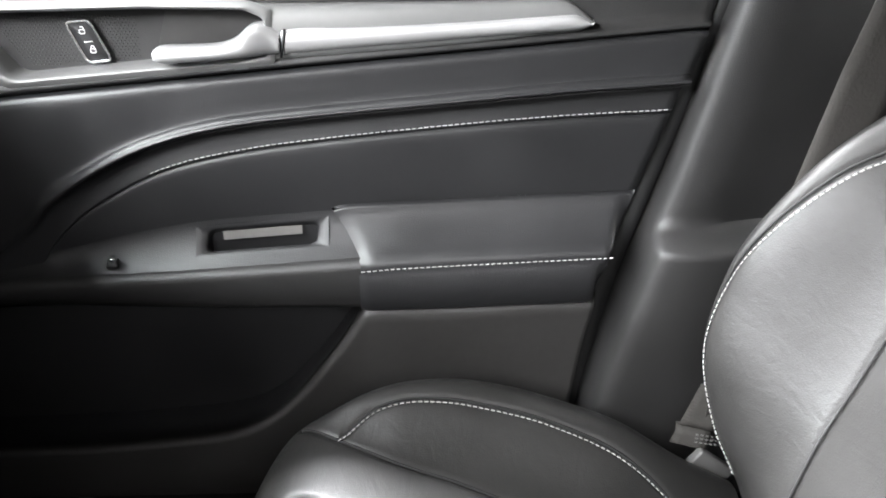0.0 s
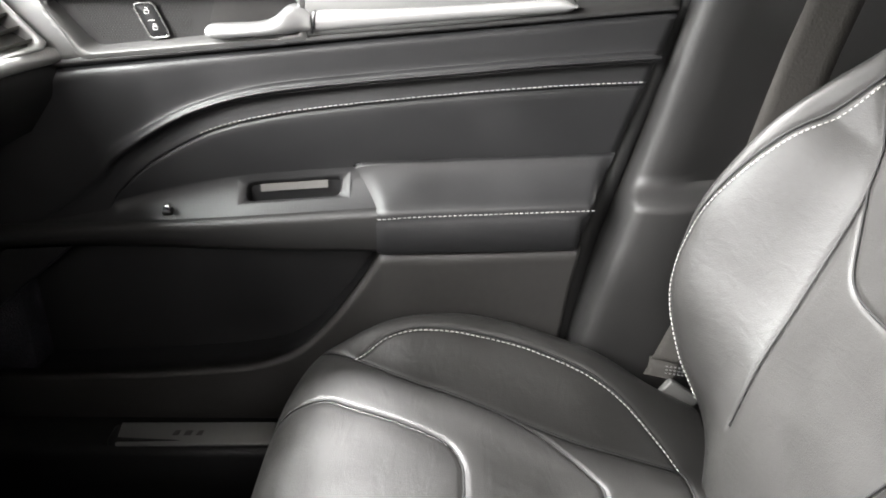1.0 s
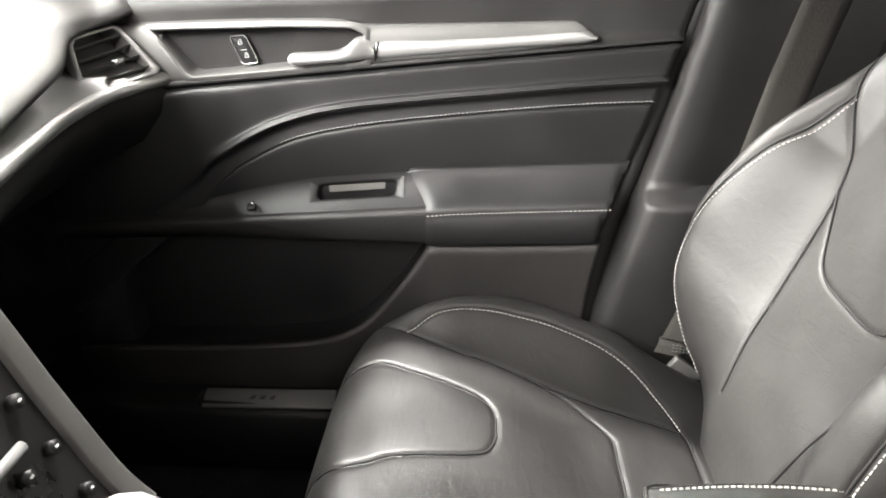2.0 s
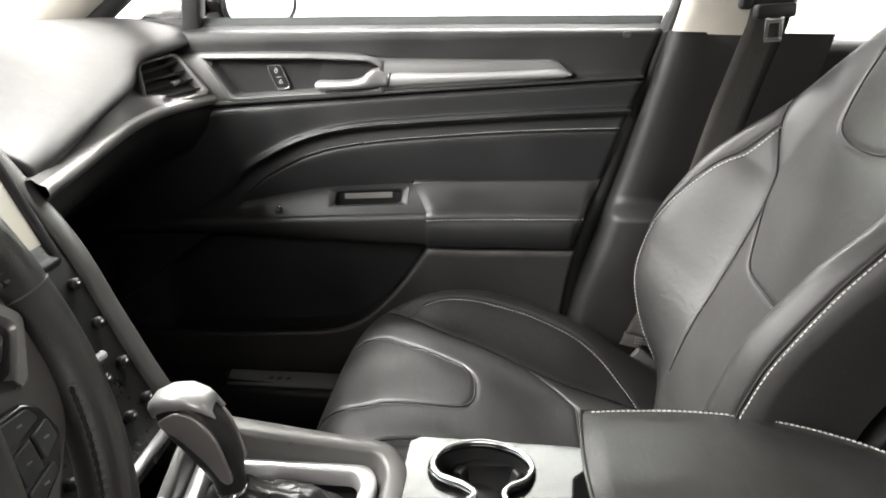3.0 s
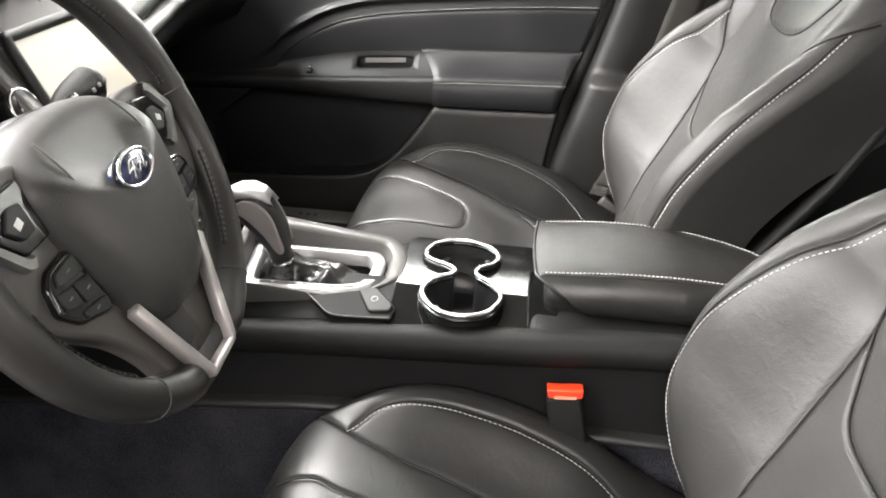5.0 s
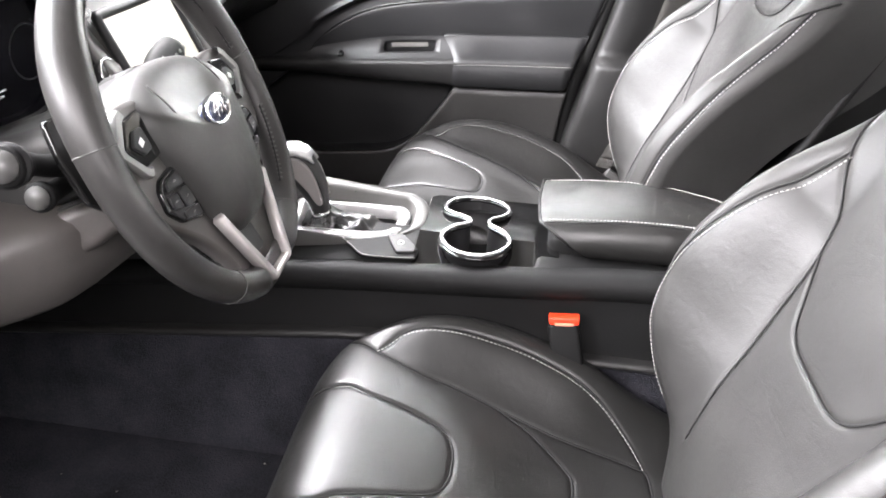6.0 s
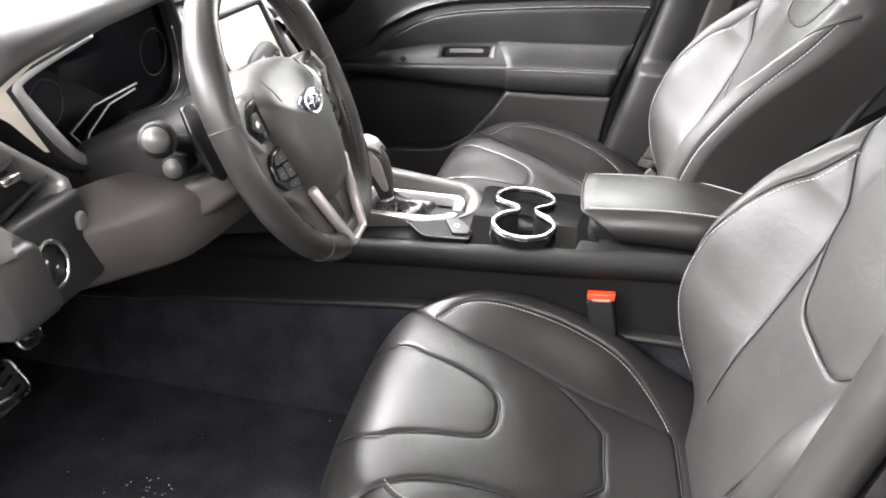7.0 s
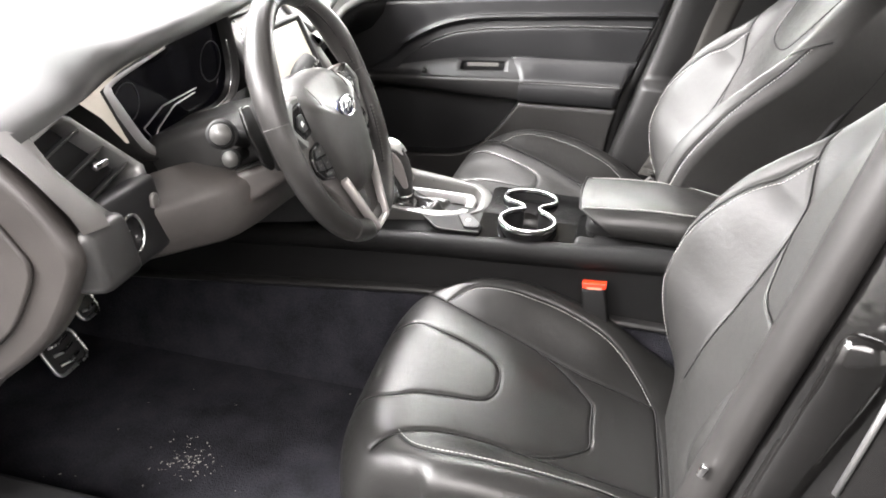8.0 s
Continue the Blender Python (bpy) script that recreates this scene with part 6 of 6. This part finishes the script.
        keys = ([(0.085, -0.020), (0.110, -0.023), (0.114, -0.031), (0.084, -0.034)], [(0.083, -0.037), (0.100, -0.036), (0.098, -0.052), (0.080, -0.054)], [(0.103, -0.036), (0.119, -0.034), (0.119, -0.046), (0.102, -0.051)], [(0.079, -0.057), (0.106, -0.054), (0.106, -0.060), (0.080, -0.067)])
        for key in keys:
            me = prism(round_poly([(k * x, y) for x, y in (key if k < 0 else key[::-1])], 0.002), 0.0022, (0, 0, 0.0045), bevel=0.0008)
            part("pod_key", me, DARK, low_pod, "switch key")
            cx, cy = sum(q[0] for q in key) / 4, sum(q[1] for q in key) / 4
            part("pod_mark", block((0.0045, 0.0012, 0.0005), (k * cx, cy, 0.0069), 0.0002, (0, 0, k * -8)), GREY, low_pod, "pale key mark")
    # lower spoke: an open silver frame over a recessed panel
    for k in (-1, 1):
        bar = [(0.062, -0.078), (0.069, -0.083), (0.031, -0.170), (0.024, -0.1725), (0.021, -0.166)]
        bar = [(k * x, y) for x, y in bar]
        part("lower_bar", prism(bar if k < 0 else bar[::-1], 0.011, (0, 0, 0.003), bevel=0.0028, segments=3), SPOKE, wheel, "bright satin lower spoke bar")
    part("lower_foot", block((0.056, 0.0075, 0.011), (0, -0.1690, 0.0085), 0.0026), SPOKE, wheel, "bright satin lower spoke foot")
    part("lower_panel", prism([(-0.060, -0.080), (-0.024, -0.170), (0.024, -0.170), (0.060, -0.080)], 0.008, (0, 0, -0.006)), SPOKE_SKIN, wheel, "brown-grey panel inside the frame")
    part("lower_slot", prism(round_poly([(-0.052, -0.096), (-0.034, -0.142), (0.004, -0.142), (-0.004, -0.096)], 0.006), 0.003, (0, 0, -0.0005)), DARK, wheel, "dark slot below the pad")
    part("hub_back", tube([Vector((0, 0, -0.060)), Vector((0, 0, -0.026))], 0.066, 28), DARK, wheel, "dark hub behind the pad")
    for k in (-1, 1):
        pad_shape = round_poly([(k * 0.098, 0.058), (k * 0.122, 0.060), (k * 0.130, 0.030), (k * 0.128, -0.014), (k * 0.110, -0.030), (k * 0.100, -0.020)][::k], 0.006)
        part("shift_paddle", prism(pad_shape, 0.005, (0, 0, -0.060), bevel=0.002), PIANO, wheel, "dark glossy shift paddle")
    return wheel


steering_wheel()


def column():
    col = thing("steering_column", "black plastic steering column cover with two stalks", "steering column")
    col.matrix_world = WHEEL
    rows = []
    for z, w, hi, lo in ((-0.060, 0.048, 0.034, -0.020), (-0.064, 0.056, 0.044, -0.022), (-0.10, 0.064, 0.050, -0.022), (-0.16, 0.068, 0.056, -0.022), (-0.26, 0.070, 0.058, -0.022)):
        rows.append([Vector((x, y + (hi + lo) / 2, z)) for x, y in rounded(2 * w, hi - lo, 0.020)])
    part("upper_cover", loft(rows, True, True), PLASTIC_SOFT, col, "grey-black upper column cover")
    rows = []
    for z, w, hi, lo in ((-0.066, 0.060, -0.0235, -0.046), (-0.070, 0.070, -0.0235, -0.056), (-0.11, 0.080, -0.0235, -0.066), (-0.18, 0.086, -0.0235, -0.074), (-0.26, 0.088, -0.0235, -0.078)):
        rows.append([Vector((x, y + (hi + lo) / 2, z)) for x, y in rounded(2 * w, hi - lo, 0.010)])
    part("lower_cover", loft(rows, True, True), TRIM_BROWN, col, "worn brown-grey lower column cover")
    part("cover_gap", block((0.132, 0.0030, 0.16), (0, -0.0228, -0.152), 0.0005), SEAM, col, "dark gap between the covers")
    part("collar", loft([[Vector((x, y + 0.002, z)) for x, y in rounded(2 * w, 2 * h, 0.026)] for z, w, h in ((-0.078, 0.066, 0.046), (-0.074, 0.074, 0.054), (-0.050, 0.074, 0.054), (-0.046, 0.066, 0.046))], True, True), PLASTIC, col, "black collar behind the wheel")
    # indicator stalk: a bent arm with a broad twist grip and a pale end face
    line = spl([(-0.055, 0.012, -0.104), (-0.100, 0.024, -0.092), (-0.140, 0.036, -0.076), (-0.172, 0.043, -0.064), (-0.188, 0.046, -0.058)], 8)
    thick_of = curve_at([(0, 0.012), (0.3, 0.010), (0.55, 0.011), (0.68, 0.0165), (0.9, 0.0175), (1.0, 0.0150)])
    st = part("indicator_stalk", tube(line, thick_of, 18, flat=0.85), CONSOLE_SIDE, col, "black stalk")
    way = (line[-1] - line[-3]).normalized()
    part("stalk_end", tube([line[-1], line[-1] + way * 0.004], 0.0125, 18), MID, st, "dull pale end face")
    part("stalk_ring", tube([line[26], line[26] + way * 0.006], 0.0182, 18), DARK, st, "ribbed grip ring")
    # small lever under it
    low = [Vector((-0.060, -0.002, -0.112)), Vector((-0.092, 0.000, -0.108)), Vector((-0.118, 0.004, -0.102))]
    lv = part("tilt_lever", tube(spl(low, 6), curve_at([(0, 0.009), (0.6, 0.010), (0.85, 0.014), (1, 0.013)]), 16), CONSOLE_SIDE, col, "black lever below the stalk")
    part("lever_end", tube([low[-1], low[-1] + (low[-1] - low[-2]).normalized() * 0.003], 0.0105, 16), MID, lv, "dull end face")
    inv = WHEEL.inverted()
    right = [inv @ Vector(q) for q in ((-0.295, -0.205, 0.880), (-0.303, -0.165, 0.890), (-0.309, -0.120, 0.899), (-0.312, -0.082, 0.905))]
    st = part("wiper_stalk", tube(spl(right, 8), curve_at([(0, 0.010), (0.35, 0.010), (0.6, 0.017), (0.95, 0.0185), (1, 0.015)]), 16, flat=0.8), CONSOLE_SIDE, col, "black stalk")
    part("stalk_end", tube([right[-1], right[-1] + (right[-1] - right[-2]).normalized() * 0.004], 0.013, 16), MID, st, "ribbed stalk end")
    for i in range(3):
        p = right[-1].lerp(right[-2], 0.15 + 0.3 * i) + Vector((0, 0.0, 0.0175))
        part("stalk_mark", block((0.005, 0.004, 0.001), tuple(p), 0.0003), GREY, st, "small pale stalk mark")
    return col


column()


# ---- footwell, buckle, open side ----
def pedal(at, wide, high, label):
    p = thing("pedal", label, "pedal", at)
    part("pad", prism(rounded(wide, high, 0.012), 0.010, (0, 0, 0), (58, 0, 90), 0.002), RUBBER, p)
    rim_pts = rounded(wide + 0.006, high + 0.006, 0.014)
    rot = Euler((radians(58), 0, radians(90))).to_matrix()
    part("frame_ring", tube([rot @ Vector((x, y, 0.010)) for x, y in rim_pts], 0.0032, 8, True), STEEL, p, "bright steel pedal frame")
    for k in (-0.25, 0.1, 0.4):
        part("grip_bar", tube([rot @ Vector((-wide * 0.32, high * k, 0.012)), rot @ Vector((0, high * (k - 0.08), 0.012)), rot @ Vector((wide * 0.32, high * k, 0.012))], 0.003, 6), STEEL, p, "bright steel grip bar")
    part("arm", tube([rot @ Vector((0, 0, 0)), rot @ Vector((0, 0.05, -0.02)), Vector((-0.07, 0.0, 0.20)), Vector((-0.30, 0.0, 0.28))], 0.009, 8), DARK, p, "dark pedal arm")


pedal((-0.745, -0.255, 0.368), 0.075, 0.058, "rubber brake pedal with a bright steel frame")
pedal((-0.765, -0.165, 0.420), 0.045, 0.060, "rubber accelerator pedal with a bright steel frame")


def buckle():
    b = thing("belt_buckle", "black belt buckle with a red release button by the console", "belt buckle", (0.165, -0.020, 0.50))
    part("body", block((0.042, 0.024, 0.095), (0.024, -0.003, 0.003), 0.005, (-12, -14, 0)), CONSOLE_SIDE, b)
    button = part("release_button", block((0.043, 0.021, 0.011), (0.0145, 0.004, 0.054), 0.002, (-12, -6, 0), shape=lambda c: (c.x * (1.0 if c.z > 0 else 0.94), c.y, c.z)), RED, b, "glossy red release button")
    part("button_print", block((0.026, 0.001, 0.0042), (0.0148, -0.0068, 0.0520), 0.0003, (-12, -6, 0)), material("pale_red", (0.85, 0.28, 0.18), 0.4, vary=0.05), button, "pale press mark")
    part("strap", block((0.03, 0.008, 0.22), (0.052, -0.01, -0.13), 0.003, (-4, -14, 0)), WEBBING, b, "dark buckle strap")


buckle()


def open_side():
    """The door opening of the driver's side: pillar trim, seal and painted body."""
    rows = []
    line = ((0.24, 0.208), (0.45, 0.252), (0.643, 0.293), (0.773, 0.319), (0.894, 0.344), (1.043, 0.375), (1.2, 0.408), (1.33, 0.435))
    for z, x in line:
        y = -0.585 + 0.06 * max(0, z - 0.95)
        rows.append([Vector(q) for q in ((x + 0.030, y + 0.05, z), (x - 0.002, y + 0.012, z), (x - 0.004, y - 0.002, z), (x + 0.004, y - 0.016, z), (x + 0.016, y - 0.024, z), (x + 0.028, y - 0.022, z), (x + 0.034, y - 0.012, z))])
    tagged(part("door_seal_near", loft(rows), SEAL_SKIN), "black rubber seal round the open door", "seal", kind="structure")
    rows = []
    for z, x in line:
        y = -0.585 + 0.06 * max(0, z - 0.95)
        rows.append([Vector(q) for q in ((x + 0.030, y - 0.012, z), (x + 0.040, y - 0.030, z), (x + 0.060, y - 0.044, z), (x + 0.085, y - 0.070, z), (x + 0.12, y - 0.095, z), (x + 0.19, y - 0.11, z), (x + 0.36, y - 0.115, z))])
    tagged(part("pillar_body_near", loft(rows), PAINT), "glossy black painted pillar in the door opening", "pillar", kind="structure")
    rows = []
    for z, x in line:
        y = -0.585 + 0.06 * max(0, z - 0.95)
        rows.append([Vector(q) for q in ((x + 0.032, y - 0.010, z), (x + 0.040, y + 0.03, z), (x + 0.10, y + 0.05, z), (x + 0.19, y + 0.02, z))])
    tagged(part("pillar_trim_near", loft(rows), PLASTIC), "black grained pillar trim beside the driver seat", "pillar", kind="structure")
    striker = thing("door_striker", "rounded black pressing on the painted pillar", "door striker", (0.392, -0.648, 0.825))
    line = spl([(0.000, 0.010, 0.070), (-0.006, 0.004, 0.040), (-0.020, 0.006, -0.030), (-0.036, 0.010, -0.110), (-0.052, 0.014, -0.200)], 8)
    part("bump", tube(line, curve_at([(0, 0.010), (0.06, 0.019), (0.2, 0.023), (0.6, 0.020), (1, 0.014)]), 24, flat=0.6, up=(0, 1, 0)), PAINT, striker)
    part("pressed_ridge", tube(spl([(-0.034, 0.026, -0.06), (-0.046, 0.026, -0.12), (-0.060, 0.028, -0.20)], 6), 0.006, 12), PAINT, striker, "pressed ridge beside the bump")
    # bright reflection line on the pillar, put in as a thin grey tube
    part("reflection_strip", tube([Vector((0.020, -0.006, 0.028)), Vector((0.016, -0.007, -0.005)), Vector((0.006, -0.009, -0.075))], 0.0030, 10), SURROUND, striker, "thin grey tube drawn as a bright reflection")
    clip = thing("trim_clip", "small bright clip on the seal's foot", "clip", (0.303, -0.604, 0.70))
    part("clip_body", block((0.008, 0.006, 0.016), (0, 0, 0), 0.0025, (0, 14, 0)), CHROME, clip)


open_side()


def mirror():
    mir = thing("door_mirror", "black outside mirror with bright glass", "mirror", (-0.448, 1.035, 1.045))
    u, n = Vector((0.5, 0.866, 0)), Vector((0.866, -0.5, 0))
    ring = lambda f, d: [u * x * f + Vector((0, 0, z * f)) + n * d for x, z in rounded(0.185, 0.135, 0.035)]
    part("housing", loft([ring(0.4, -0.11), ring(0.8, -0.095), ring(1.0, -0.06), ring(1.03, -0.01), ring(1.0, 0.004)], True, True), PAINT, mir)
    part("mirror_rim", tube(ring(0.97, 0.004), 0.005, 8, True), DARK, mir, "black mirror rim")
    me = mesh_of("mirror_glass", ring(0.95, 0.006), [tuple(range(28))], False)
    part("mirror_glass", me, material("mirror_silver", (0.9, 0.9, 0.9), 0.02, metal=1.0, vary=0.01), mir, "bright mirror glass")
    part("foot", block((0.10, 0.16, 0.03), (-0.13, -0.09, -0.05), 0.012, (20, 0, 0)), PAINT, mir, "black mirror foot")


mirror()
plain("quarter_post", (0.034, 0.03, 0.30), (-0.49, 0.83, 1.10), DARK, "black post behind the quarter window", "post", 0.006, (0, 4, 0))


def crumbs():
    verts, faces = [], []
    rnd = random.Random(4)
    for _ in range(110):
        c = Vector((rnd.gauss(-0.477, 0.034), rnd.gauss(-0.315, 0.026), FLOOR + 0.002))
        if rnd.random() < 0.2:
            c = Vector((rnd.uniform(-0.7, -0.25), rnd.uniform(-0.5, -0.05), FLOOR + 0.002))
        r = rnd.uniform(0.0005, 0.0017)
        k = len(verts)
        turn, long = Matrix.Rotation(rnd.uniform(0, 6.28), 3, "Z"), rnd.uniform(1.0, 3.2)
        verts += [c + turn @ Vector((q[0] * r * long, q[1] * r, q[2] * r)) for q in ((1, 0, 0), (-0.5, 0.9, 0), (-0.5, -0.9, 0), (0, 0, 1.2))]
        faces += [(k, k + 1, k + 3), (k + 1, k + 2, k + 3), (k + 2, k, k + 3)]
    tagged(part("crumbs", mesh_of("crumbs", verts, faces, False), DUST), "pale crumbs and dust on the driver's carpet", "dust", kind="stuff")


crumbs()
